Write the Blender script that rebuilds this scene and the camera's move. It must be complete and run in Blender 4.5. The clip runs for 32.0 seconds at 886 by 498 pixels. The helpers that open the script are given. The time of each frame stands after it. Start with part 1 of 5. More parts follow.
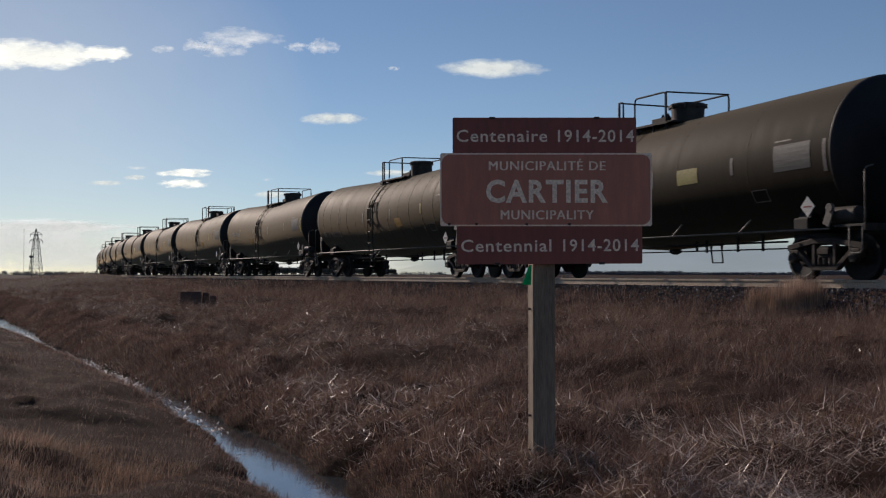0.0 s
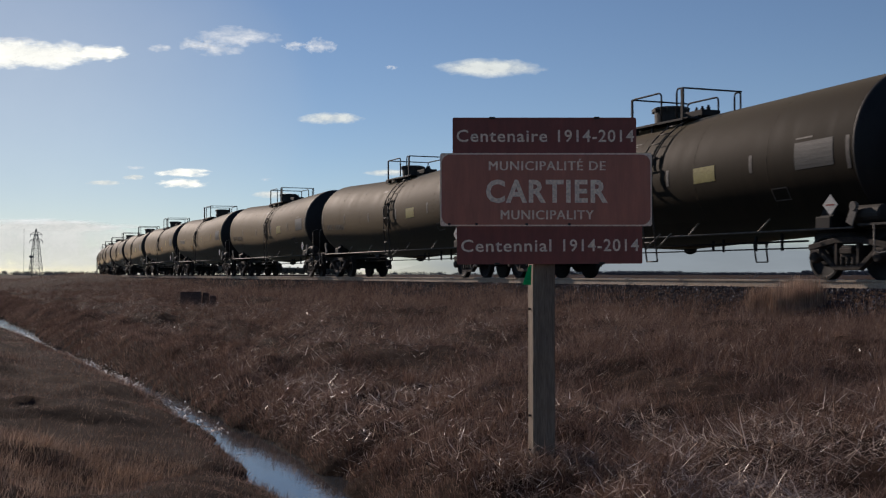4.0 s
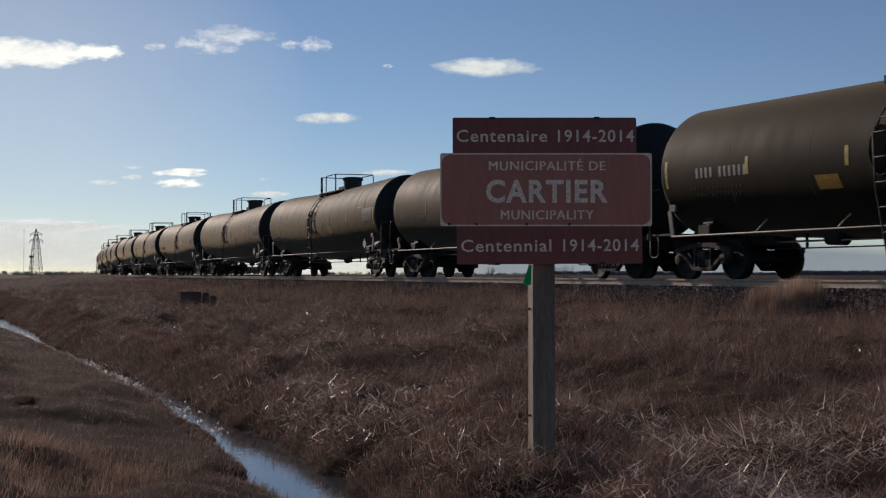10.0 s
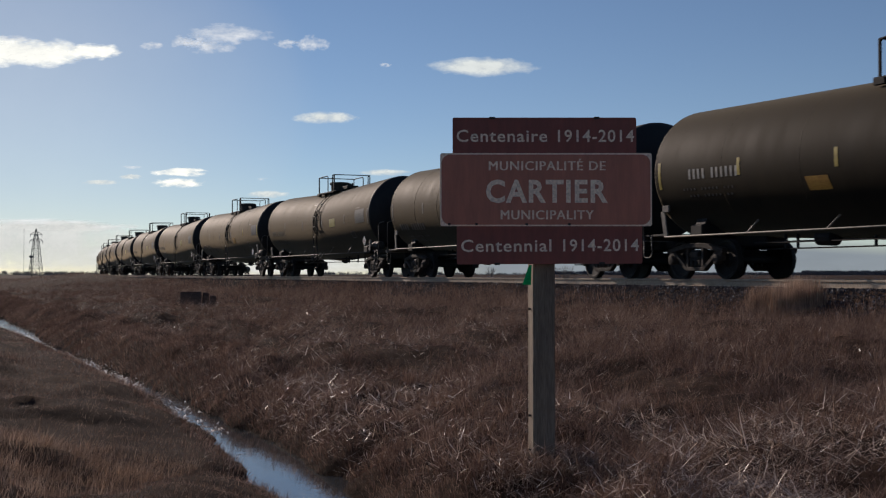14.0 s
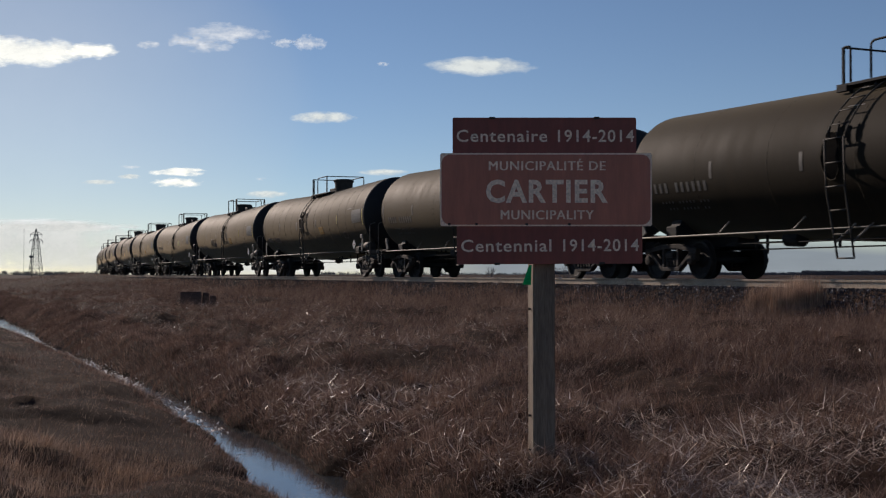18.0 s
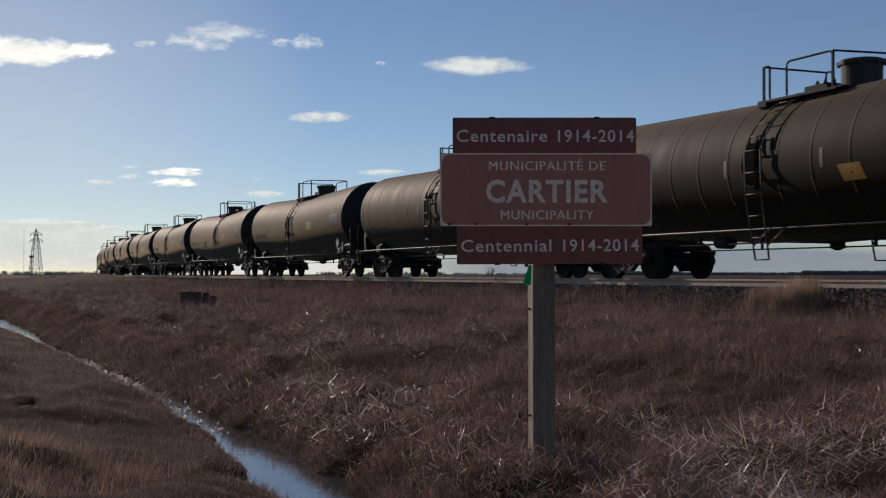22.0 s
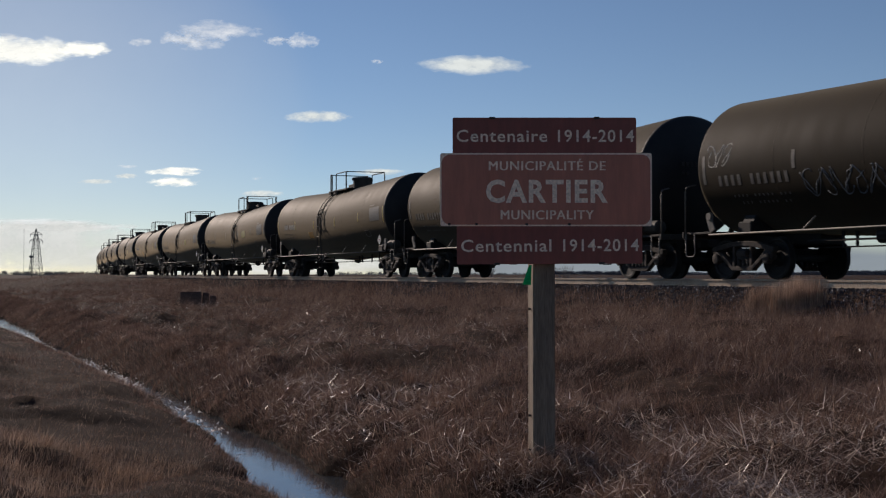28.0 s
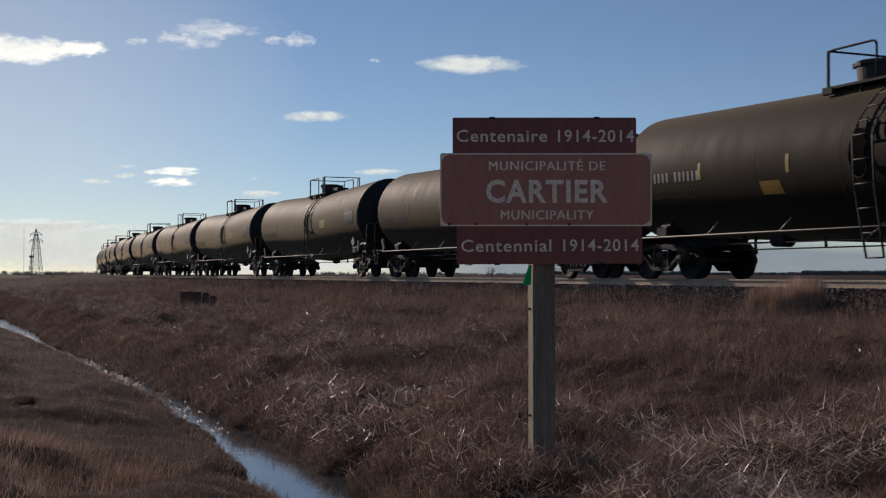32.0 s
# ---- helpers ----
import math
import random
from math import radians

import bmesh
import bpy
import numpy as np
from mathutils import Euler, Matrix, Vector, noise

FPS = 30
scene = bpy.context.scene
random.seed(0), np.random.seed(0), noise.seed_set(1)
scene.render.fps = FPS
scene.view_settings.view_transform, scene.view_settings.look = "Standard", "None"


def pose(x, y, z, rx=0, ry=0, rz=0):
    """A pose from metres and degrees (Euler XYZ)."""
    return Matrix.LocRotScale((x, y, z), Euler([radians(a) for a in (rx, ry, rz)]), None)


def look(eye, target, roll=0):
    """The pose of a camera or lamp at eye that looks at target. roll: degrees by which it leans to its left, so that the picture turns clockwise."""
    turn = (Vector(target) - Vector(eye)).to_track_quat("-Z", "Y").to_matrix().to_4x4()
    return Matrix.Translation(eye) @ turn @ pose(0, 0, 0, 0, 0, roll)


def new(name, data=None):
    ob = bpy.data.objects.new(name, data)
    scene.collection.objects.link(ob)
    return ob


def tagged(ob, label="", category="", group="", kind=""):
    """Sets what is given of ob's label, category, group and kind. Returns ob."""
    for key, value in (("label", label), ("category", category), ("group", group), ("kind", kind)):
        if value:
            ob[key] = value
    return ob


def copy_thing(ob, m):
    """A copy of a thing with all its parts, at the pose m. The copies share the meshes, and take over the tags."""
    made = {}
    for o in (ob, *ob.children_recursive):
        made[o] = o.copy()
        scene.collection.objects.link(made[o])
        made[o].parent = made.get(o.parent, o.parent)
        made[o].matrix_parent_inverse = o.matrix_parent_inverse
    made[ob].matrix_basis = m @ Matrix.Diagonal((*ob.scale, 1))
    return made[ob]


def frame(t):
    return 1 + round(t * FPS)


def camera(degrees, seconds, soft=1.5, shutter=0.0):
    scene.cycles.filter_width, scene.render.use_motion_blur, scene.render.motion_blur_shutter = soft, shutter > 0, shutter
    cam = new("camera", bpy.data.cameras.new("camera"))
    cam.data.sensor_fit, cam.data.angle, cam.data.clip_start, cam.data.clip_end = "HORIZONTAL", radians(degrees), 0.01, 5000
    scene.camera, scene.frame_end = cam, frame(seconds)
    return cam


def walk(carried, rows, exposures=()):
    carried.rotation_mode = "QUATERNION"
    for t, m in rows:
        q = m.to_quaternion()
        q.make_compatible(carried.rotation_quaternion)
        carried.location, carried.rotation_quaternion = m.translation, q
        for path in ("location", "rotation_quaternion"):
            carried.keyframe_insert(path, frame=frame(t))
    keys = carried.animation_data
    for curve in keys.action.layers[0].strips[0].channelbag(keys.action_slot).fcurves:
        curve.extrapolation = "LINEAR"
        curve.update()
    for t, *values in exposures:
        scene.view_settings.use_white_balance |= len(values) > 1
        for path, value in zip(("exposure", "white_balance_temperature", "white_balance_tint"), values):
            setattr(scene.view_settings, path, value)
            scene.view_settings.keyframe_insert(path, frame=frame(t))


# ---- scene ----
# The camera stands still on the near bank of the ditch, about one metre above the grass.
EYE_Z = 1.35
cam = camera(40.9, 32.0, soft=1.2, shutter=0.06)
STAND = pose(0, 0, EYE_Z, 91.215, 0, 0)
walk(cam, [(0.0, STAND), (32.0, STAND)], exposures=[(0.0, 0.0, 6080.0, 14.0), (32.0, 0.0, 6080.0, 14.0)])

# ---- light ----
SUN_AZ, SUN_EL = 35.0, 22.0        # degrees left of the view's axis, and above the horizon
world = bpy.data.worlds.new("sky")
scene.world = world
world.use_nodes = True
wn = world.node_tree.nodes
sky = wn.new("ShaderNodeTexSky")
sky.sky_type = 'NISHITA'
sky.sun_disc = False
sky.sun_elevation = radians(SUN_EL)
sky.sun_rotation = radians(-SUN_AZ)
sky.air_density, sky.dust_density, sky.ozone_density, sky.altitude = 1.0, 0.22, 1.5, 2200.0
wn["Background"].inputs[1].default_value = 0.066
world.node_tree.links.new(sky.outputs[0], wn["Background"].inputs[0])

sun = new("sun", bpy.data.lights.new("sun", 'SUN'))
sun.data.energy, sun.data.angle, sun.data.color = 3.6, radians(0.6), (1.0, 0.82, 0.65)
az, el = radians(SUN_AZ), radians(SUN_EL)
sun.matrix_world = look((-math.sin(az) * math.cos(el) * 60, math.cos(az) * math.cos(el) * 60, math.sin(el) * 60), (0, 0, 0))

# ---- materials ----
def material(name, rough=0.8, metal=0.0):
    m = bpy.data.materials.new(name)
    m.use_nodes = True
    b = m.node_tree.nodes["Principled BSDF"]
    b.inputs["Roughness"].default_value = rough
    b.inputs["Metallic"].default_value = metal
    return m, m.node_tree.nodes, m.node_tree.links, b


def noise_node(nodes, links, scale, detail=4.0, rough=0.55, stretch=None, space="Object"):
    tc = nodes.new("ShaderNodeTexCoord")
    n = nodes.new("ShaderNodeTexNoise")
    n.inputs["Scale"].default_value, n.inputs["Detail"].default_value, n.inputs["Roughness"].default_value = scale, detail, rough
    src = tc.outputs[space]
    if stretch:
        mp = nodes.new("ShaderNodeMapping")
        mp.inputs["Scale"].default_value = stretch
        links.new(src, mp.inputs[0])
        src = mp.outputs[0]
    links.new(src, n.inputs["Vector"])
    return n.outputs["Fac"]


def ramp(nodes, links, fac, stops):
    r = nodes.new("ShaderNodeValToRGB")
    while len(r.color_ramp.elements) < len(stops):
        r.color_ramp.elements.new(0.5)
    for e, (pos, col) in zip(r.color_ramp.elements, stops):
        e.position, e.color = pos, (*col, 1) if len(col) == 3 else col
    links.new(fac, r.inputs[0])
    return r.outputs[0]


def mix(nodes, links, fac, a, b, mode='MIX'):
    n = nodes.new("ShaderNodeMix")
    n.data_type, n.blend_type = 'RGBA', mode
    for socket, value in ((n.inputs[0], fac), (n.inputs[6], a), (n.inputs[7], b)):
        if isinstance(value, (int, float)):
            socket.default_value = value
        elif isinstance(value, tuple):
            socket.default_value = (*value, 1)
        else:
            links.new(value, socket)
    return n.outputs[2]


def bump(nodes, links, b, height, strength, distance):
    n = nodes.new("ShaderNodeBump")
    n.inputs["Strength"].default_value, n.inputs["Distance"].default_value = strength, distance
    links.new(height, n.inputs["Height"])
    links.new(n.outputs[0], b.inputs["Normal"])


def plain(name, low, high, rough=0.7, metal=0.0, scale=6.0, fine=60.0, relief=0.002, stretch=None, vary=0.0, shine=0.3):
    """A surface of two tones, mottled at two scales, with a fine relief."""
    m, n, l, b = material(name, rough, metal)
    b.inputs["Specular IOR Level"].default_value = shine
    big = noise_node(n, l, scale, 5, 0.6, stretch)
    small = noise_node(n, l, fine, 3, 0.6, stretch)
    c = ramp(n, l, big, [(0.3, low), (0.7, high)])
    g = ramp(n, l, small, [(0.25, (0.62, 0.62, 0.62)), (0.75, (1.25, 1.25, 1.25))])
    c = mix(n, l, 1.0, c, g, 'MULTIPLY')
    if vary:
        oi = n.new("ShaderNodeObjectInfo")
        v = ramp(n, l, oi.outputs["Random"], [(0, (1 - vary,) * 3), (1, (1 + vary,) * 3)])
        c = mix(n, l, 1.0, c, v, 'MULTIPLY')
    l.new(c, b.inputs["Base Color"])
    if relief:
        bump(n, l, b, small, 0.6, relief)
    return m


def tank_paint():
    """Old black paint under brown road dust: streaks that run down, blotches and a dull sheen."""
    m, n, l, b = material("weathered_tank_paint", 0.5)
    streak = noise_node(n, l, 1.0, 6, 0.65, (2.6, 1.2, 0.22))
    blot = noise_node(n, l, 0.8, 5, 0.6)
    fine = noise_node(n, l, 45, 3, 0.6)
    base = ramp(n, l, streak, [(0.3, (0.0096, 0.0076, 0.0056)), (0.72, (0.0205, 0.0162, 0.0108))])
    dusty = ramp(n, l, blot, [(0.35, (0.82, 0.82, 0.82)), (0.75, (1.2, 1.17, 1.12))])
    c = mix(n, l, 1.0, base, dusty, 'MULTIPLY')
    oi = n.new("ShaderNodeObjectInfo")
    c = mix(n, l, 1.0, c, ramp(n, l, oi.outputs["Random"], [(0, (0.93, 0.93, 0.93)), (1, (1.07, 1.06, 1.05))]), 'MULTIPLY')
    l.new(c, b.inputs["Base Color"])
    l.new(ramp(n, l, streak, [(0.2, (0.58,) * 3), (0.8, (0.72,) * 3)]), b.inputs["Roughness"])
    b.inputs["Specular IOR Level"].default_value = 0.06
    b.inputs["Sheen Weight"].default_value, b.inputs["Sheen Roughness"].default_value = 0.26, 0.36
    b.inputs["Sheen Tint"].default_value = (1.0, 0.84, 0.58, 1)
    bump(n, l, b, fine, 0.2, 0.003)
    return m


M_TANK = tank_paint()
# black of the head turned from the sun: its shade is in the colour
M_HEAD = plain("shaded_head_black_paint", (0.010, 0.010, 0.011), (0.020, 0.018, 0.017), 0.6, 0, 1.5, 40)
M_HOLE = plain("matt_black_port", (0.004, 0.004, 0.004), (0.009, 0.008, 0.008), 0.9, 0, 3, 40, shine=0.02)
M_BLACK = plain("sooty_black_steel", (0.008, 0.008, 0.009), (0.022, 0.020, 0.018), 0.75, 0, 3, 40)
M_STEEL = plain("dusty_dark_steel", (0.022, 0.020, 0.018), (0.055, 0.048, 0.040), 0.7, 0, 4, 50)
M_TRUCK = plain("rust_brown_cast_steel", (0.018, 0.014, 0.011), (0.065, 0.050, 0.040), 0.8, 0, 5, 40)
M_PALE = plain("worn_pale_grey_paint", (0.08, 0.073, 0.065), (0.20, 0.18, 0.155), 0.6, 0, 6, 60)
M_WHITE = plain("grimy_white_paint", (0.15, 0.14, 0.125), (0.32, 0.30, 0.27), 0.6, 0, 8, 70)
M_BRIGHT = plain("white_stencil_paint", (0.45, 0.44, 0.41), (0.62, 0.60, 0.56), 0.6, 0, 8, 70)
M_PANEL = plain("faded_grey_data_panel", (0.066, 0.064, 0.060), (0.115, 0.113, 0.104), 0.6, 0, 4, 30, 0.001, (0.4, 1, 6))
M_STENCIL = plain("dulled_white_stencil", (0.20, 0.195, 0.18), (0.42, 0.40, 0.37), 0.6, 0, 9, 70)
M_YELLOW = plain("dirty_yellow_reflector", (0.30, 0.22, 0.04), (0.50, 0.38, 0.07), 0.5, 0, 8, 60)
M_CREAM = plain("pale_yellow_label", (0.32, 0.275, 0.085), (0.42, 0.36, 0.12), 0.6, 0, 5, 40)
M_ORANGE = plain("orange_label", (0.30, 0.155, 0.02), (0.40, 0.22, 0.03), 0.6, 0, 5, 40)
M_GRAFFITI = plain("pale_blue_spray_paint", (0.055, 0.070, 0.090), (0.11, 0.135, 0.165), 0.7, 0, 5, 40)
M_RAIL = plain("dusty_rail_steel", (0.40, 0.315, 0.235), (0.50, 0.41, 0.32), 0.75, 0.0, 2, 30, shine=0.12)
M_RAILTOP = plain("polished_rail_head", (0.35, 0.34, 0.32), (0.5, 0.48, 0.45), 0.32, 0.9, 2, 30)
M_TIE = plain("grey_creosoted_wood", (0.05, 0.042, 0.036), (0.13, 0.115, 0.10), 0.9, 0, 3, 40, 0.004, (0.5, 4, 4), 0.3, 0.06)
M_STONE = plain("dark_ballast_stone", (0.026, 0.024, 0.028), (0.085, 0.078, 0.085), 0.75, 0, 3, 40, shine=0.06)
M_PALESTONE = plain("pale_ballast_stone", (0.16, 0.15, 0.16), (0.36, 0.35, 0.37), 0.7, 0, 3, 40, shine=0.2)


# ---- mesh helpers ----
def box(bm, c, size, rot=None, bevel=0.0):
    made = bmesh.ops.create_cube(bm, size=1.0)["verts"]
    m = Matrix.Translation(c) @ (Euler([radians(a) for a in rot]).to_matrix().to_4x4() if rot else Matrix()) @ Matrix.Diagonal((*size, 1))
    bmesh.ops.transform(bm, matrix=m, verts=made)
    if bevel:
        edges = list({e for v in made for e in v.link_edges})
        bmesh.ops.bevel(bm, geom=edges, offset=bevel, segments=1, affect='EDGES', profile=0.5)


def tube(bm, pts, r, seg=8):
    """A round bar along a line of points, closed at its ends."""
    pts = [Vector(p) for p in pts]
    rings = []
    for i, p in enumerate(pts):
        d = (pts[min(i + 1, len(pts) - 1)] - pts[max(i - 1, 0)]).normalized()
        side = d.cross(Vector((0, 0, 1)))
        if side.length < 0.05:
            side = d.cross(Vector((0, 1, 0)))
        side.normalize()
        up = side.cross(d)
        rings.append([bm.verts.new(p + r * (math.cos(a) * side + math.sin(a) * up)) for a in (2 * math.pi * k / seg for k in range(seg))])
    for a, b in zip(rings, rings[1:]):
        for k in range(seg):
            bm.faces.new((a[k], a[(k + 1) % seg], b[(k + 1) % seg], b[k])).smooth = True
    bm.faces.new(rings[0][::-1])
    bm.faces.new(rings[-1])


def lathe(bm, origin, axis, profile, seg=32, smooth=True):
    """A body turned round an axis: profile rows are (along, radius)."""
    axis = Vector(axis).normalized()
    u = axis.cross(Vector((0, 0, 1)) if abs(axis.z) < 0.9 else Vector((0, 1, 0))).normalized()
    w = axis.cross(u)
    o = Vector(origin)
    rings = []
    for along, rad in profile:
        if rad < 1e-5:
            rings.append([bm.verts.new(o + axis * along)])
        else:
            rings.append([bm.verts.new(o + axis * along + rad * (math.cos(t) * u + math.sin(t) * w)) for t in (2 * math.pi * k / seg for k in range(seg))])
    for a, b in zip(rings, rings[1:]):
        for k in range(seg):
            k2 = (k + 1) % seg
            if len(a) == 1 and len(b) == 1:
                break
            f = bm.faces.new((a[0], b[k2], b[k])) if len(a) == 1 else bm.faces.new((a[k], a[k2], b[0])) if len(b) == 1 else bm.faces.new((a[k], a[k2], b[k2], b[k]))
            f.smooth = smooth
    for ring, flip in ((rings[0], True), (rings[-1], False)):
        if len(ring) > 1:
            bm.faces.new(ring[::-1] if flip else ring)


def mesh_of(name, bm, mat):
    bmesh.ops.recalc_face_normals(bm, faces=bm.faces)
    me = bpy.data.meshes.new(name)
    bm.to_mesh(me)
    bm.free()
    me.materials.append(mat)
    return me


def part(name, bm, mat, parent, label=""):
    """Links a bmesh as one mesh object under a thing or a part."""
    ob = new(name, mesh_of(name, bm, mat) if isinstance(bm, bmesh.types.BMesh) else bm)
    ob.parent = parent
    return tagged(ob, label)


def thing(name, m, label, category, group="", kind="", bm=None, mat=None):
    ob = new(name, mesh_of(name, bm, mat) if bm else None)
    ob.matrix_world = m
    return tagged(ob, label, category, group, kind)


def bmnew():
    return bmesh.new()


def array_mesh(name, verts, faces, mat, smooth=False):
    """A mesh from numpy arrays; faces is an (n, 3) or (n, 4) array."""
    me = bpy.data.meshes.new(name)
    k = faces.shape[1]
    me.vertices.add(len(verts))
    me.vertices.foreach_set("co", np.ascontiguousarray(verts, dtype=np.float32).ravel())
    me.loops.add(faces.size)
    me.loops.foreach_set("vertex_index", np.ascontiguousarray(faces, dtype=np.int32).ravel())
    me.polygons.add(len(faces))
    me.polygons.foreach_set("loop_start", np.arange(0, faces.size, k, dtype=np.int32))
    me.polygons.foreach_set("loop_total", np.full(len(faces), k, dtype=np.int32))
    me.polygons.foreach_set("use_smooth", np.full(len(faces), smooth))
    me.update(calc_edges=True)
    me.materials.append(mat)
    return me


# ---- the plan ----
RAIL_Z = 1.233                       # top of the rails; the water in the ditch is at 0
Y0, TURN, BEND_AT, BEND_R = 44.575, 0.404375, 18.6255, 1189.87
TRACK_OFF = Y0 * math.sin(TURN)      # the track passes the camera at this distance


def track(s):
    """The middle of the track s metres along it (away from the camera is positive): x, y and heading."""
    s = np.asarray(s, float)
    st = np.minimum(s, BEND_AT)
    th = np.clip(s - BEND_AT, 0, 1500) / BEND_R
    x = -st * math.sin(TURN) - BEND_R * (np.cos(TURN - th) - math.cos(TURN))
    y = Y0 + st * math.cos(TURN) - BEND_R * (np.sin(TURN - th) - math.sin(TURN))
    return x, y, TURN - th


def beside(s, q):
    """The point q metres from the track's middle, on the camera's side, at s."""
    x, y, h = track(s)
    return x - np.cos(h) * q, y - np.sin(h) * q


def where(x, y):
    """The reverse of beside(): s and q of places on the plan."""
    x, y = np.asarray(x, float), np.asarray(y, float)
    s = -x * math.sin(TURN) + (y - Y0) * math.cos(TURN)
    q = -x * math.cos(TURN) - (y - Y0) * math.sin(TURN)
    bx, by = -BEND_AT * math.sin(TURN), Y0 + BEND_AT * math.cos(TURN)
    cx, cy = bx + BEND_R * math.cos(TURN), by + BEND_R * math.sin(TURN)
    r = np.hypot(x - cx, y - cy)
    th = TURN - np.arctan2(-(y - cy), -(x - cx))
    on = s > BEND_AT
    return np.where(on, BEND_AT + BEND_R * th, s), np.where(on, r - BEND_R, q)


def value_noise(x, y, scale, seed=0):
    """Smooth noise between -1 and 1 on a lattice of that spacing."""
    x, y = np.asarray(x, float) / scale + seed * 17.3, np.asarray(y, float) / scale + seed * 9.1
    xi, yi = np.floor(x), np.floor(y)
    fx, fy = x - xi, y - yi
    fx, fy = fx * fx * (3 - 2 * fx), fy * fy * (3 - 2 * fy)

    def h(a, b):
        v = np.sin(a * 127.1 + b * 311.7 + seed * 74.7) * 43758.5453
        return 2 * (v - np.floor(v)) - 1
    return (h(xi, yi) * (1 - fx) + h(xi + 1, yi) * fx) * (1 - fy) + (h(xi, yi + 1) * (1 - fx) + h(xi + 1, yi + 1) * fx) * fy


SHAPE_Q = np.array([-176, -160, -60, -30, -7, -4.2, -2.6, -1.75, -1.5, 1.5, 1.75, 3.4, 4.2, 8.5, 12.4, 14.0, 14.55, 15.02, 15.09, 15.29, 15.46, 15.54, 15.8, 16.2, 17.2, 18.6, 30, 60, 160, 176])
SHAPE_Z = np.array([-0.6, 0.24, 0.26, 0.30, 0.36, 0.42, 0.66, 1.00, 1.04, 1.04, 1.00, 0.62, 0.57, 0.51, 0.46, 0.43, 0.38, 0.04, -0.05, -0.17, -0.05, 0.05, 0.14, 0.20, 0.32, 0.36, 0.34, 0.26, 0.24, -0.6])


def ditch_shift(s, q):
    """The ditch draws slowly away from the track farther off."""
    bow = -0.13 * np.exp(-((s + 25.5) / 5.0) ** 2)
    bow = bow + 0.13 * np.exp(-((s + 34.2) / 1.5) ** 2)
    return (np.clip(0.022 * (s + 32), 0, 0.75) + bow) * np.clip((q - 12.5) / 2, 0, 1)


HOLLOWS = ((-3.25, 23.5, -2.6, 15.4, 0.11, 0.26), (-5.6, 25.5, -4.5, 18.0, 0.09, 0.28), (0.75, 18.2, 1.55, 20.0, 0.16, 0.35), (1.08, 8.5, 1.5, 9.6, 0.13, 0.17), (-1.7, 12.2, -1.3, 13.6, 0.12, 0.22),
           (-2.15, 9.6, -1.5, 9.9, 0.10, 0.2), (3.0, 9.0, 3.3, 10.0, 0.14, 0.22), (-0.55, 9.6, 0.1, 10.4, 0.11, 0.2), (4.2, 12.0, 4.9, 13.2, 0.12, 0.3), (2.1, 13.6, 2.5, 15.2, 0.10, 0.25))


def hollows(x, y):
    """Short gullies that run down the bank: from, to, depth and half width."""
    deep = np.zeros_like(np.asarray(x, float))
    for ax, ay, bx, by, depth, wide in HOLLOWS:
        f = np.clip(((x - ax) * (bx - ax) + (y - ay) * (by - ay)) / ((bx - ax) ** 2 + (by - ay) ** 2), 0, 1)
        gap = np.hypot(x - ax - f * (bx - ax), y - ay - f * (by - ay))
        deep = deep + depth * np.exp(-(gap / wide) ** 2)
    return deep


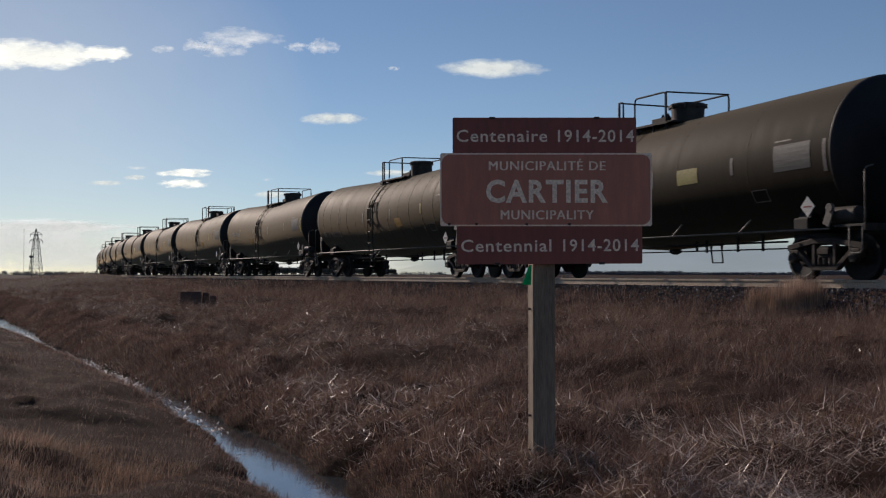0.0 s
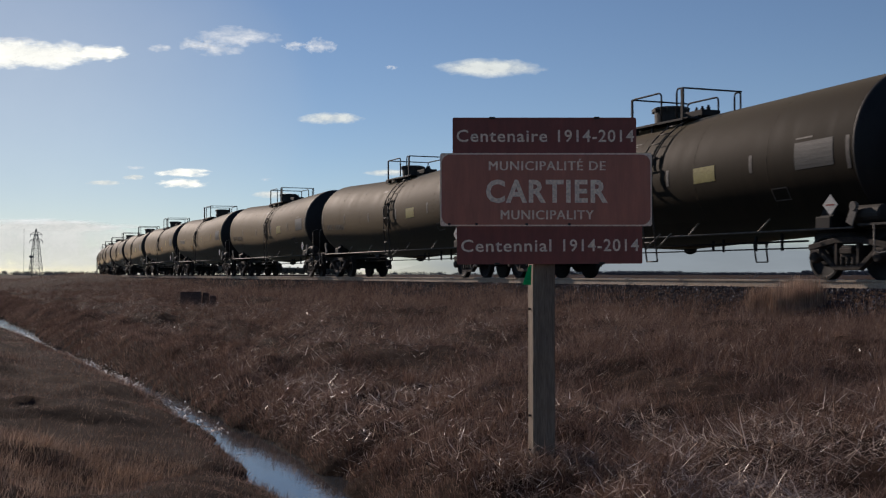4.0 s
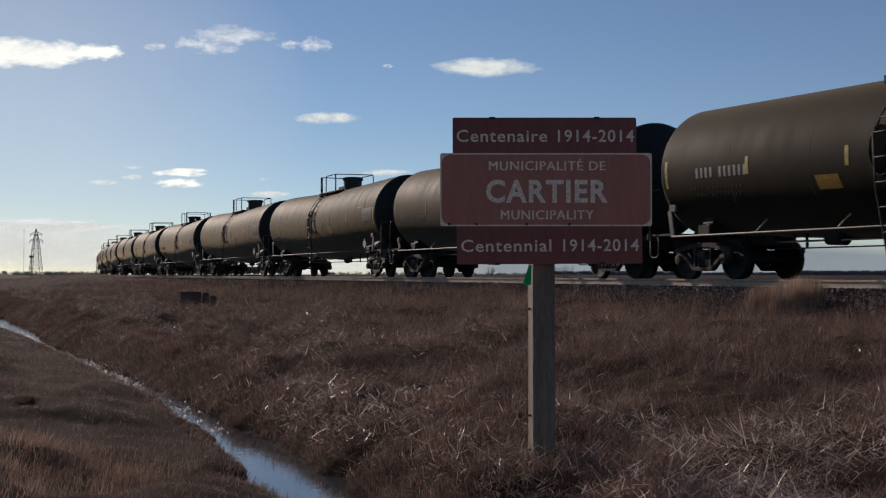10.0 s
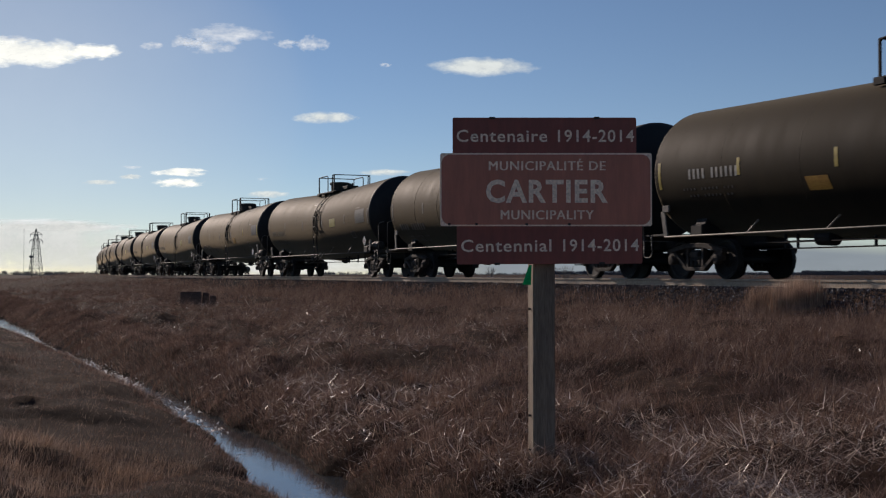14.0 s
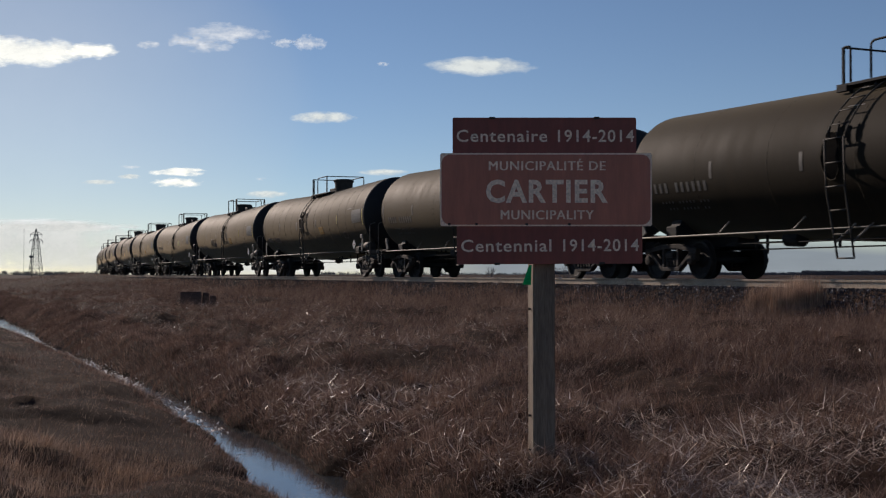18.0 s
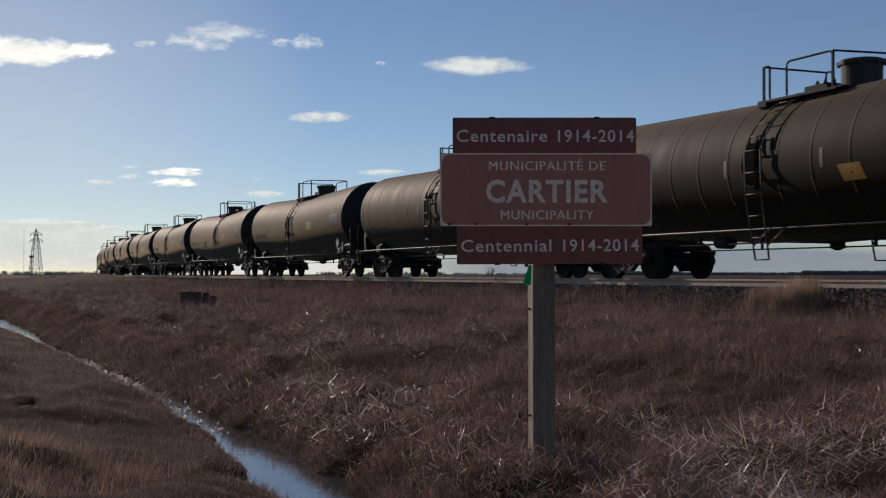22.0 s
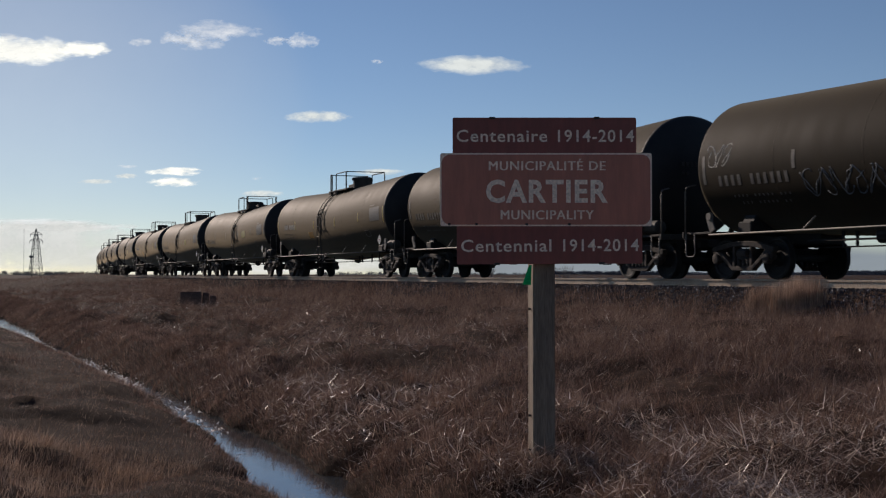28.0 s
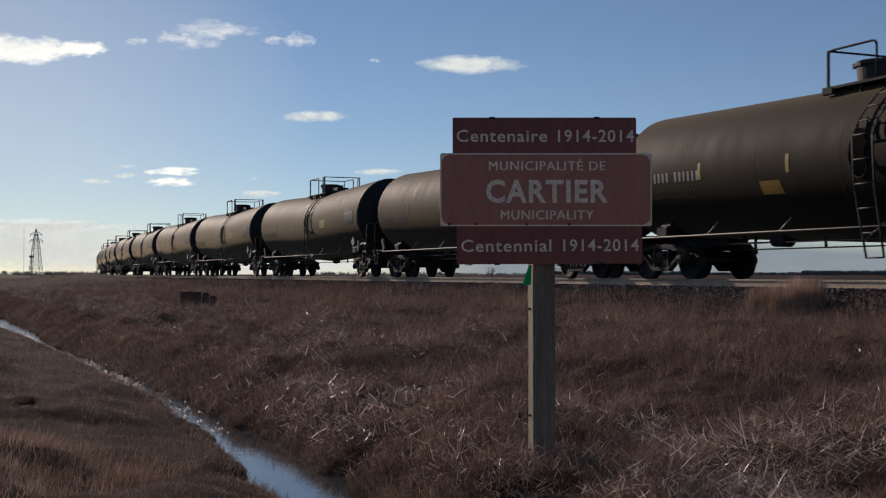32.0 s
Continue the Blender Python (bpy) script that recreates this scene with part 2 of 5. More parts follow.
def ground_z(x, y, rough=True):
    s, q = where(x, y)
    shift = ditch_shift(s, q)
    wander = (0.07 * value_noise(s, q * 0.7, 1.3, 3) + 0.06 * value_noise(s, q, 0.4, 4)) * np.clip((q - 13.5) / 1, 0, 1) * np.clip((19 - q) / 2, 0, 1)
    d = q - shift + wander - 15.3
    # the water is a trickle over two low sills, and wide again above the upper one
    wide = np.interp(s, [-40, -36, -34.3, -33.2, -31.5, -30, -27, -17, -13], [1.1, 1.3, 1.3, 1.05, 1.1, 1.5, 2.0, 2.1, 0.8])
    wide = wide * (0.90 + 0.30 * value_noise(s, q * 0, 0.45, 14) + 0.2 * value_noise(s, q * 0, 0.17, 15))
    d = np.where(np.abs(d) < 0.24 / wide, d * wide, d - np.sign(d) * (0.24 / wide - 0.24))
    z = np.interp(d + 15.3, SHAPE_Q, SHAPE_Z)
    z = z + (0.125 * np.exp(-((s + 16.7) / 1.5) ** 2) + 0.12 * np.exp(-((s + 24.4) / 0.5) ** 2)) * np.exp(-(d / 0.15) ** 2)
    # a low muddy shore beside the pool
    z = z - 0.08 * np.exp(-((d + 0.85) / 0.30) ** 2) * np.clip((s + 34.9) / 0.8, 0, 1) * np.clip((-27 - s) / 3, 0, 1)
    # the bank stands higher along the far curve
    rise = np.clip((s - 20) / 25, 0, 1) * np.clip((320 - s) / 60, 0, 1)
    z = z + rise * np.clip((q - 2.2) / 1.6, 0, 1) * np.clip((13.0 - q) / 8, 0, 1) * (0.46 + 0.30 * np.clip((s - 55) / 20, 0, 1))
    if rough:
        slope = np.clip((q - 3.6) / 1.2, 0, 1)
        wet = np.clip((np.abs(d) - 0.26) / 0.9, 0.0, 1)
        near = np.clip((q - shift - 16) / 1, 0, 1)
        amp = slope * wet * (1 - 0.65 * near)
        lump = np.clip((q - shift - 16.1) / 0.7, 0, 1) * (0.06 * value_noise(x * 0.6, y, 0.62, 8) + 0.065 * value_noise(x * 0.6, y, 0.27, 9) + 0.04 * (0.35 - np.abs(value_noise(x * 0.7, y, 0.36, 11))) + 0.035 * (0.35 - np.abs(value_noise(x * 0.8, y, 0.17, 12))))
        lump = np.where(q - shift > 15.7, np.maximum(lump, -0.035), lump)
        z = z + lump + amp * (0.055 * value_noise(x * 1.2 + y * 0.3, y, 1.9, 1) + 0.12 * value_noise(x * 0.988 - y * 0.156, 0.3 * (x * 0.156 + y * 0.988), 0.6, 2) + 0.045 * value_noise(x, y, 0.3, 5) + 0.010 * value_noise(x, y, 0.12, 6))
        z = z - hollows(x, y) * np.clip((q - 3.6) / 0.8, 0, 1) * np.clip((15.0 - q) / 0.6, 0, 1)
        z = z + np.clip((q - 6) / 3, 0, 1) * np.clip((q + 40) / 40, 0, 1) * wet * 0.05 * value_noise(x, y, 6, 7)
        # the earth is heaped round the sign's post
        z = z + (0.335 - z) * np.exp(-(np.hypot(x - 0.515, y - 6.2) / 0.5) ** 2)
        z = np.where((q - shift > 15.75) & (q < 60), np.maximum(z, np.clip((q - shift - 15.75) * 0.3, 0.04, 0.23)), z)
    return z


# ---- the ground ----
def earth_material():
    m, n, l, b = material("dry_matted_grass_and_soil", 0.95)
    big = noise_node(n, l, 0.5, 5, 0.6)
    mid = noise_node(n, l, 7, 5, 0.65)
    fine = noise_node(n, l, 70, 4, 0.7)
    c = ramp(n, l, big, [(0.3, (0.040, 0.0235, 0.0175)), (0.7, (0.074, 0.046, 0.0325))])
    c = mix(n, l, 1.0, c, ramp(n, l, mid, [(0.3, (0.45, 0.45, 0.45)), (0.72, (1.45, 1.4, 1.3))]), 'MULTIPLY')
    c = mix(n, l, 1.0, c, ramp(n, l, fine, [(0.3, (0.55, 0.55, 0.55)), (0.7, (1.4, 1.4, 1.4))]), 'MULTIPLY')
    # soaked soil along the waterline
    geo = n.new("ShaderNodeNewGeometry")
    sep = n.new("ShaderNodeSeparateXYZ")
    l.new(geo.outputs["Position"], sep.inputs[0])
    c = mix(n, l, 1.0, c, ramp(n, l, sep.outputs[2], [(0.0, (0.42, 0.38, 0.36)), (0.10, (1.0, 1.0, 1.0))]), 'MULTIPLY')
    l.new(c, b.inputs["Base Color"])
    b.inputs["Specular IOR Level"].default_value = 0.05
    bump(n, l, b, fine, 0.9, 0.02)
    return m


M_EARTH = earth_material()


def grid_faces(rows, cols):
    i = np.arange(rows * cols).reshape(rows, cols)
    return np.stack([i[:-1, :-1].ravel(), i[:-1, 1:].ravel(), i[1:, 1:].ravel(), i[1:, :-1].ravel()], 1)


def build_ground():
    """One sheet: the rail bank and ditch, fine near the camera, and the plain out to the horizon."""
    S = np.concatenate([np.arange(-940, -60, 12.0), np.arange(-60, -46, 0.5), np.arange(-46, -30, 0.09), np.arange(-30, 0, 0.22), np.arange(0, 60, 0.6), np.arange(60, 200, 2.5), np.arange(200, 1340, 14.0)])
    Q = np.concatenate([[-176, -160, -130, -100], np.arange(-60, -8, 6.0), np.arange(-8, 3.4, 0.3), np.arange(3.4, 12.5, 0.2), np.arange(12.5, 19, 0.07), np.arange(19, 30, 1.0), np.arange(30, 61, 6.0), [100, 130, 160, 176]])
    s, q = np.meshgrid(S, Q, indexing="ij")
    x, y = beside(s, q)
    v = np.stack([x, y, ground_z(x, y)], -1).reshape(-1, 3)
    f = grid_faces(len(S), len(Q))
    a = np.concatenate([[-4600, -3400, -2400, -1800], np.arange(-1400, 1401, 40.0), [1800, 2400, 3400, 4600]])
    gx, gy = np.meshgrid(a, a, indexing="ij")
    gs, gq = where(gx, gy)
    under = (np.abs(gq) < 115) & (gs > -960) & (gs < 1360)
    v2 = np.stack([gx, gy, np.where(under, -2.0, 0.22)], -1).reshape(-1, 3)
    f2 = grid_faces(len(a), len(a)) + len(v)
    me = array_mesh("ground", np.concatenate([v, v2]), np.concatenate([f[:, ::-1], f2]), M_EARTH, True)
    return tagged(new("ground", me), "rough plain of dry brown grass with a low railway bank and ditch", "ground", kind="structure")


build_ground()


def build_water():
    m, n, l, b = material("still_ditch_water", 0.03)
    b.inputs["Base Color"].default_value = (0.045, 0.05, 0.055, 1)
    b.inputs["IOR"].default_value = 1.55
    bump(n, l, b, noise_node(n, l, 9, 3, 0.5), 0.12, 0.01)
    # it runs in quick ripples above the pool
    geo = n.new("ShaderNodeNewGeometry")
    sep = n.new("ShaderNodeSeparateXYZ")
    l.new(geo.outputs["Position"], sep.inputs[0])
    calm = next(x for x in n if x.type == 'BUMP')
    far = n.new("ShaderNodeMapRange")
    l.new(sep.outputs[1], far.inputs[0])
    for k, v in ((1, 9.5), (2, 13.0), (3, 0.12), (4, 0.6)):
        far.inputs[k].default_value = v
    l.new(far.outputs[0], calm.inputs["Strength"])
    calm.inputs["Distance"].default_value = 0.012
    S = np.arange(-60, 200, 1.0)
    Q = np.array([13.9, 15.4, 17.2])
    s, q = np.meshgrid(S, Q, indexing="ij")
    x, y = beside(s, q)
    v = np.stack([x, y, np.zeros_like(x)], -1).reshape(-1, 3)
    return tagged(new("water", array_mesh("water", v, grid_faces(len(S), 3)[:, ::-1], m)), "narrow strip of still meltwater in the ditch", "water", kind="structure")


build_water()


# ---- the railway ----
def sweep(name, section, S, mat, q0, closed=True):
    """A bar of one cross-section (q, z) laid along the track at q0."""
    S = np.asarray(S, float)
    sec = np.array(section)
    s = np.repeat(S[:, None], len(sec), 1)
    x, y = beside(s, q0 + sec[None, :, 0])
    v = np.stack([x, y, np.repeat(sec[None, :, 1], len(S), 0)], -1).reshape(-1, 3)
    rows, cols = len(S), len(sec)
    i = np.arange(rows * cols).reshape(rows, cols)
    j = np.roll(i, -1, 1) if closed else i[:, 1:]
    i2 = i if closed else i[:, :-1]
    f = np.stack([i2[:-1].ravel(), j[:-1].ravel(), j[1:].ravel(), i2[1:].ravel()], 1)
    return array_mesh(name, v, f, mat, False)


TRACK_S = np.concatenate([np.arange(-900, -60, 20.0), np.arange(-60, 40, 5.0), np.arange(40, 300, 4.0), np.arange(300, 1300, 12.0)])
RAIL_SHAPE = [(-0.070, -0.178), (0.070, -0.178), (0.070, -0.166), (0.014, -0.148), (0.010, -0.050), (0.036, -0.038), (0.037, -0.006), (0.029, 0.0), (-0.029, 0.0), (-0.037, -0.006), (-0.036, -0.038), (-0.010, -0.050), (-0.014, -0.148), (-0.070, -0.166)]
rails = tagged(new("railway_track"), "single railway track of dusty steel rails on wooden sleepers", "railway track", kind="structure")
for side in (0.755, -0.755):
    rail = part("rail", sweep("rail", [(q, z + RAIL_Z) for q, z in RAIL_SHAPE], TRACK_S, M_RAIL, side), None, rails)
    part("rail_head", sweep("rail_head", [(-0.027, RAIL_Z + 0.0008), (0.027, RAIL_Z + 0.0008), (0.027, RAIL_Z - 0.003), (-0.027, RAIL_Z - 0.003)], TRACK_S, M_RAILTOP, side), None, rail, "polished running surface of the rail")


def build_ties():
    bm = bmnew()
    box(bm, (0, 0, 0), (2.6, 0.23, 0.18), bevel=0.012)
    tie = mesh_of("sleeper", bm, M_TIE)
    bm = bmnew()
    for sgn in (-1, 1):
        box(bm, (0.755 * sgn, 0, 0.094), (0.34, 0.18, 0.014))
        for dx in (-0.1, 0.1):
            for dy in (-0.05, 0.05):
                box(bm, (0.755 * sgn + dx, dy, 0.112), (0.035, 0.03, 0.036))
    plate = mesh_of("tie_plate", bm, M_STEEL)
    rng = random.Random(4)
    for i in range(150):
        s = -48 + i * 0.52 + rng.uniform(-0.02, 0.02)
        x, y, h = track(s)
        ob = part("sleeper", tie, None, rails)
        ob.matrix_world = pose(float(x), float(y), RAIL_Z - 0.178 - 0.104 + rng.uniform(-0.004, 0.0), 0, 0, math.degrees(float(h)) + rng.uniform(-0.8, 0.8))
        pl = part("tie_plate", plate, None, ob)
    # the sleepers past these, joined
    bm = bmnew()
    s = 30.0
    while s < 190:
        x, y, h = track(s)
        box(bm, (float(x), float(y), RAIL_Z - 0.178 - 0.095), (2.6, 0.23, 0.18), (0, 0, math.degrees(float(h))))
        s += 0.52
    ob = part("sleepers_far", bm, M_TIE, rails)
    ob["kind"] = "stuff"


build_ties()


def stones(name, count, s_range, q_range, size, mat, seed, label):
    """Crushed stone: many small crooked lumps in one mesh."""
    rng = np.random.default_rng(seed)
    s = rng.uniform(*s_range, count)
    q = rng.uniform(*q_range, count) * np.where(rng.random(count) < 0.12, -1, 1)
    x, y = beside(s, q)
    z = ground_z(x, y) + rng.uniform(-0.01, 0.02, count)
    base = np.array([(1, 0, 0), (-1, 0, 0), (0, 1, 0), (0, -1, 0), (0, 0, 1), (0, 0, -1)], float)
    tri = np.array([(0, 2, 4), (2, 1, 4), (1, 3, 4), (3, 0, 4), (2, 0, 5), (1, 2, 5), (3, 1, 5), (0, 3, 5)])
    v = base[None] * rng.uniform(0.55, 1.25, (count, 6, 3)) + rng.uniform(-0.25, 0.25, (count, 6, 3))
    v *= (size * rng.uniform(0.6, 1.35, count))[:, None, None]
    a = rng.uniform(0, 6.28, count)
    c, sn = np.cos(a)[:, None], np.sin(a)[:, None]
    v = np.stack([v[..., 0] * c - v[..., 1] * sn, v[..., 0] * sn + v[..., 1] * c, v[..., 2]], -1)
    v += np.stack([x, y, z], -1)[:, None]
    f = (tri[None] + (np.arange(count) * 6)[:, None, None]).reshape(-1, 3)
    return tagged(new(name, array_mesh(name, v.reshape(-1, 3), f, mat)), label, "gravel", kind="stuff")


stones("ballast", 34000, (-46, 12), (0.95, 3.6), 0.030, M_STONE, 11, "dark crushed-stone ballast under the rails")
stones("pale_stones", 3000, (-46, 12), (0.95, 3.6), 0.026, M_PALESTONE, 13, "pale grey stones scattered in the ballast")
stones("ballast", 16000, (12, 170), (0.3, 3.6), 0.05, M_STONE, 12, "dark crushed-stone ballast along the far curve")


# ---- the municipal sign ----
POST_Y = 6.13


def sx(px):
    return (px - 784) * POST_Y / 2102.47


def sz(py):
    return EYE_Z + (485.58 - py) * POST_Y / 2102.47


def board_material(name, low, high):
    m, n, l, b = material(name, 0.55)
    c = ramp(n, l, noise_node(n, l, 3.0, 4, 0.6), [(0.3, low), (0.7, high)])
    st = noise_node(n, l, 6, 5, 0.7, (3, 1, 0.5))
    c = mix(n, l, 1.0, c, ramp(n, l, st, [(0.35, (0.8, 0.8, 0.8)), (0.75, (1.15, 1.12, 1.1))]), 'MULTIPLY')
    l.new(c, b.inputs["Base Color"])
    bump(n, l, b, noise_node(n, l, 160, 2, 0.5), 0.2, 0.001)
    return m


M_BOARD = board_material("faded_red_brown_sign_sheet", (0.45, 0.155, 0.096), (0.51, 0.182, 0.115))
M_BOARD2 = board_material("dark_red_brown_sign_sheet", (0.22, 0.052, 0.036), (0.26, 0.064, 0.044))
M_LETTER = plain("worn_white_sign_letters", (0.94, 0.72, 0.54), (0.98, 0.78, 0.60), 0.6, 0, 14, 90, 0.0, shine=0.1)
M_POST = plain("weathered_grey_timber", (0.15, 0.115, 0.085), (0.28, 0.22, 0.165), 0.9, 0, 2.5, 30, 0.003, (6, 6, 0.5))
M_RIBBON = plain("green_plastic_ribbon", (0.0, 0.22, 0.10), (0.01, 0.34, 0.16), 0.5, 0, 8, 40)


def round_board(w, h, r, t, seg=6):
    bm = bmnew()
    pts = []
    for cx, cz, a0 in ((w / 2 - r, h / 2 - r, 0), (-w / 2 + r, h / 2 - r, 90), (-w / 2 + r, -h / 2 + r, 180), (w / 2 - r, -h / 2 + r, 270)):
        for k in range(seg + 1):
            a = radians(a0 + 90 * k / seg)
            pts.append((cx + r * math.cos(a), cz + r * math.sin(a)))
    front = [bm.verts.new((x, -t / 2, z)) for x, z in pts]
    back = [bm.verts.new((x, t / 2, z)) for x, z in pts]
    bm.faces.new(front)
    bm.faces.new(back[::-1])
    for i in range(len(pts)):
        j = (i + 1) % len(pts)
        bm.faces.new((front[j], front[i], back[i], back[j]))
    return bm


def text_points(text, spacing, bold):
    """The mesh of a piece of text in the built-in font, one unit high, and its points."""
    cu = bpy.data.curves.new("letter", 'FONT')
    cu.body, cu.size, cu.extrude, cu.space_character, cu.offset, cu.resolution_u = text, 1.0, 0.02, spacing, bold, 3
    tmp = new("letter_draft", cu)
    me = bpy.data.meshes.new_from_object(tmp.evaluated_get(bpy.context.evaluated_depsgraph_get()))
    bpy.data.objects.remove(tmp)
    bpy.data.curves.remove(cu)
    co = np.zeros(len(me.vertices) * 3, np.float32)
    me.vertices.foreach_get("co", co)
    return me, co.reshape(-1, 3)


def lettering(text, parent, x0, x1, zbase, zcap, y, mat, spacing=1.08, bold=0.0, double=0.0):
    """Raised letters, each a piece of its own, fitted between x0 and x1 and from the base line to the capitals' height."""
    rights = []
    for k in range(len(text)):
        me, co = text_points(text[:k + 1], spacing, bold)
        rights.append(float(co[:, 0].max()))
        left = float(co[:, 0].min())
        bpy.data.meshes.remove(me)
    kx = (x1 - x0) / (rights[-1] - left)
    for ch, right in zip(text, rights):
        if ch == " ":
            continue
        me, co = text_points(ch, spacing, bold)
        out = np.empty_like(co)
        out[:, 0] = x0 + (co[:, 0] - co[:, 0].max() + right - left) * kx
        out[:, 1] = y + 0.0014 * (co[:, 2] < 0)
        out[:, 2] = zbase + co[:, 1] * (zcap - zbase) / 0.729
        me.vertices.foreach_set("co", out.ravel())
        bm = bmnew()
        bm.from_mesh(me)
        if double:
            # a second stroke, shifted by its width, makes the thin face heavier
            for v in me.vertices:
                v.co.x += double
                v.co.y -= 0.0005
            bm.from_mesh(me)
        bpy.data.meshes.remove(me)
        part("letter", bm, mat, parent, "worn white letter")


def build_sign():
    base_z = float(ground_z(sx(960), POST_Y)) - 0.3
    top_z = sz(262)
    sign = thing("municipal_sign", pose(sx(959.5), POST_Y + 0.10, base_z, 0, 0, 0), "red-brown road sign of three boards on a weathered square timber post", "sign")
    ox, oy = sign.matrix_world.translation.x, sign.matrix_world.translation.y

    def at(x, y, z):
        return (x - ox, y - oy, z - base_z)
    bm = bmnew()
    w = 0.118
    n = 24
    rng = random.Random(3)
    rings = []
    for k in range(n + 1):
        z = (top_z - base_z) * k / n
        jit = [rng.uniform(-0.0015, 0.0015) for _ in range(8)]
        ch = 0.008
        ring = [(-w / 2 + ch, -w / 2), (w / 2 - ch, -w / 2), (w / 2, -w / 2 + ch), (w / 2, w / 2 - ch), (w / 2 - ch, w / 2), (-w / 2 + ch, w / 2), (-w / 2, w / 2 - ch), (-w / 2, -w / 2 + ch)]
        rings.append([bm.verts.new((x + jit[i], y + jit[i], z)) for i, (x, y) in enumerate(ring)])
    for a, b in zip(rings, rings[1:]):
        for i in range(8):
            bm.faces.new((a[i], a[(i + 1) % 8], b[(i + 1) % 8], b[i]))
    bm.faces.new(rings[-1])
    bm.faces.new(rings[0][::-1])
    bmesh.ops.rotate(bm, verts=bm.verts, cent=(0, 0, 0), matrix=Matrix.Rotation(radians(10), 3, 'Z'))
    post = part("post", bm, M_POST, sign, "weathered grey square timber post")
    post.location = at(sx(961), POST_Y + 0.10, base_z)
    for zz in (548, 738, 800):
        bm = bmnew()
        lathe(bm, (0, 0, 0), (-1, 0, 0), [(0, 0.006), (0.012, 0.006), (0.013, 0.0)], 8)
        nail = part("nail", bm, M_STEEL, post)
        nail.location = (-0.058, -0.02, sz(zz) - base_z)

    plates = (("top_board", 801, 1127, 207.5, 273, 0.012, M_BOARD2, 0.0), ("main_board", 779, 1154, 271, 400.5, 0.045, M_BOARD, 0.0), ("lower_board", 808.5, 1137, 399.5, 467.5, 0.008, M_BOARD2, -0.3))
    for name, x0, x1, y0, y1, r, mat, roll in plates:
        W, Hh = sx(x1) - sx(x0), sz(y0) - sz(y1)
        bd = part(name, round_board(W, Hh, 0.012 if name == "main_board" else r, 0.004), M_LETTER if name == "main_board" else mat, sign)
        bd.matrix_basis = Matrix.Translation(at((sx(x0) + sx(x1)) / 2, POST_Y + (0.0 if name == "main_board" else 0.006), (sz(y0) + sz(y1)) / 2)) @ pose(0, 0, 0, 0, roll, 0)
        if name == "main_board":
            field = part("brown_field", round_board(W - 0.015, Hh - 0.015, r, 0.002), mat, bd, "faded red-brown rounded field")
            field.location = (0, -0.0030, 0)
        for bx in (-0.27, 0.27) if name != "main_board" else (-0.5, -0.36, -0.1, 0.12):
            bm = bmnew()
            zz = Hh / 2 - 0.002 if name == "top_board" else -Hh / 2 + 0.002 if name == "lower_board" else -Hh / 2 + 0.01
            box(bm, (bx, -0.002, zz), (0.03 if name != "main_board" else 0.014, 0.008, 0.012), bevel=0.002)
            part("clip", bm, M_STEEL, bd)
        cx, cz = (sx(x0) + sx(x1)) / 2, (sz(y0) + sz(y1)) / 2
        if name == "main_board":
            for text, a, b, base, cap, bold in (("MUNICIPALITÉ DE", 865, 1071, 301.5, 284.5, 0.0), ("CARTIER", 860, 1076, 357.5, 317.5, 0.03), ("MUNICIPALITY", 886, 1050, 388.5, 371.5, 0.0)):
                lettering(text, bd, sx(a) - cx, sx(b) - cx, sz(base) - cz, sz(cap) - cz, -0.0062, M_LETTER, 1.12, bold, 0.0 if bold else 0.0032)
        else:
            y = 250.5 if name == "top_board" else 445.0
            first, a1 = ("Centenaire", (808, 969)) if name == "top_board" else ("Centennial", (816, 976))
            b1 = (988, 1123) if name == "top_board" else (997, 1131)
            for text, (a, b) in ((first, a1), ("1914-2014", b1)):
                lettering(text, bd, sx(a) - cx, sx(b) - cx, sz(y) - cz, sz(y - 22) - cz, -0.0042, M_LETTER, 1.1, 0.012)
    # battens behind the boards
    for zc in (330, 430):
        bm = bmnew()
        box(bm, (0, 0, 0), (0.5, 0.014, 0.06), bevel=0.003)
        bt = part("batten", bm, M_STEEL, sign)
        bt.location = at(sx(965), POST_Y + 0.019, sz(zc))
    # the ribbon
    bm = bmnew()
    rows = []
    for k in range(7):
        f = k / 6
        w2 = 0.008 + 0.018 * f
        zc = sz(470) + (sz(505) - sz(470)) * f
        xc = sx(939) + (sx(933) - sx(939)) * f
        rows.append([bm.verts.new((xc - w2, POST_Y - 0.012 + 0.006 * math.sin(5 * f), zc + 0.004)), bm.verts.new((xc + w2 * 0.7, POST_Y - 0.006 + 0.006 * math.sin(5 * f + 1.5), zc))])
    for a, b in zip(rows, rows[1:]):
        bm.faces.new((a[0], a[1], b[1], b[0]))
    bmesh.ops.solidify(bm, geom=bm.faces[:], thickness=0.001)
    rb = part("ribbon", bm, M_RIBBON, sign, "green plastic ribbon tied to the post")
    rb.location = at(0, 0, 0)


build_sign()


# ---- the tank cars ----
CAR_STEP = 18.1
TANK_R, TANK_Z, TANK_L = 1.555, 2.56, 7.75


SLOPE = [0.0235]


def dip(x):
    """Both halves of the tank slope down to its middle: the drop at x."""
    return SLOPE[0] * max(0.0, 7.6 - abs(x))


def bend(bm):
    for v in bm.verts:
        v.co.z -= dip(v.co.x)


def on_shell(x, z_up, lift=0.004):
    """A place on the near side of the tank at that height above its middle line, and the angle there."""
    a = math.asin(max(-0.99, min(0.99, z_up / TANK_R)))
    r = TANK_R + lift
    return (x, -r * math.cos(a), TANK_Z - dip(x) + r * math.sin(a)), a


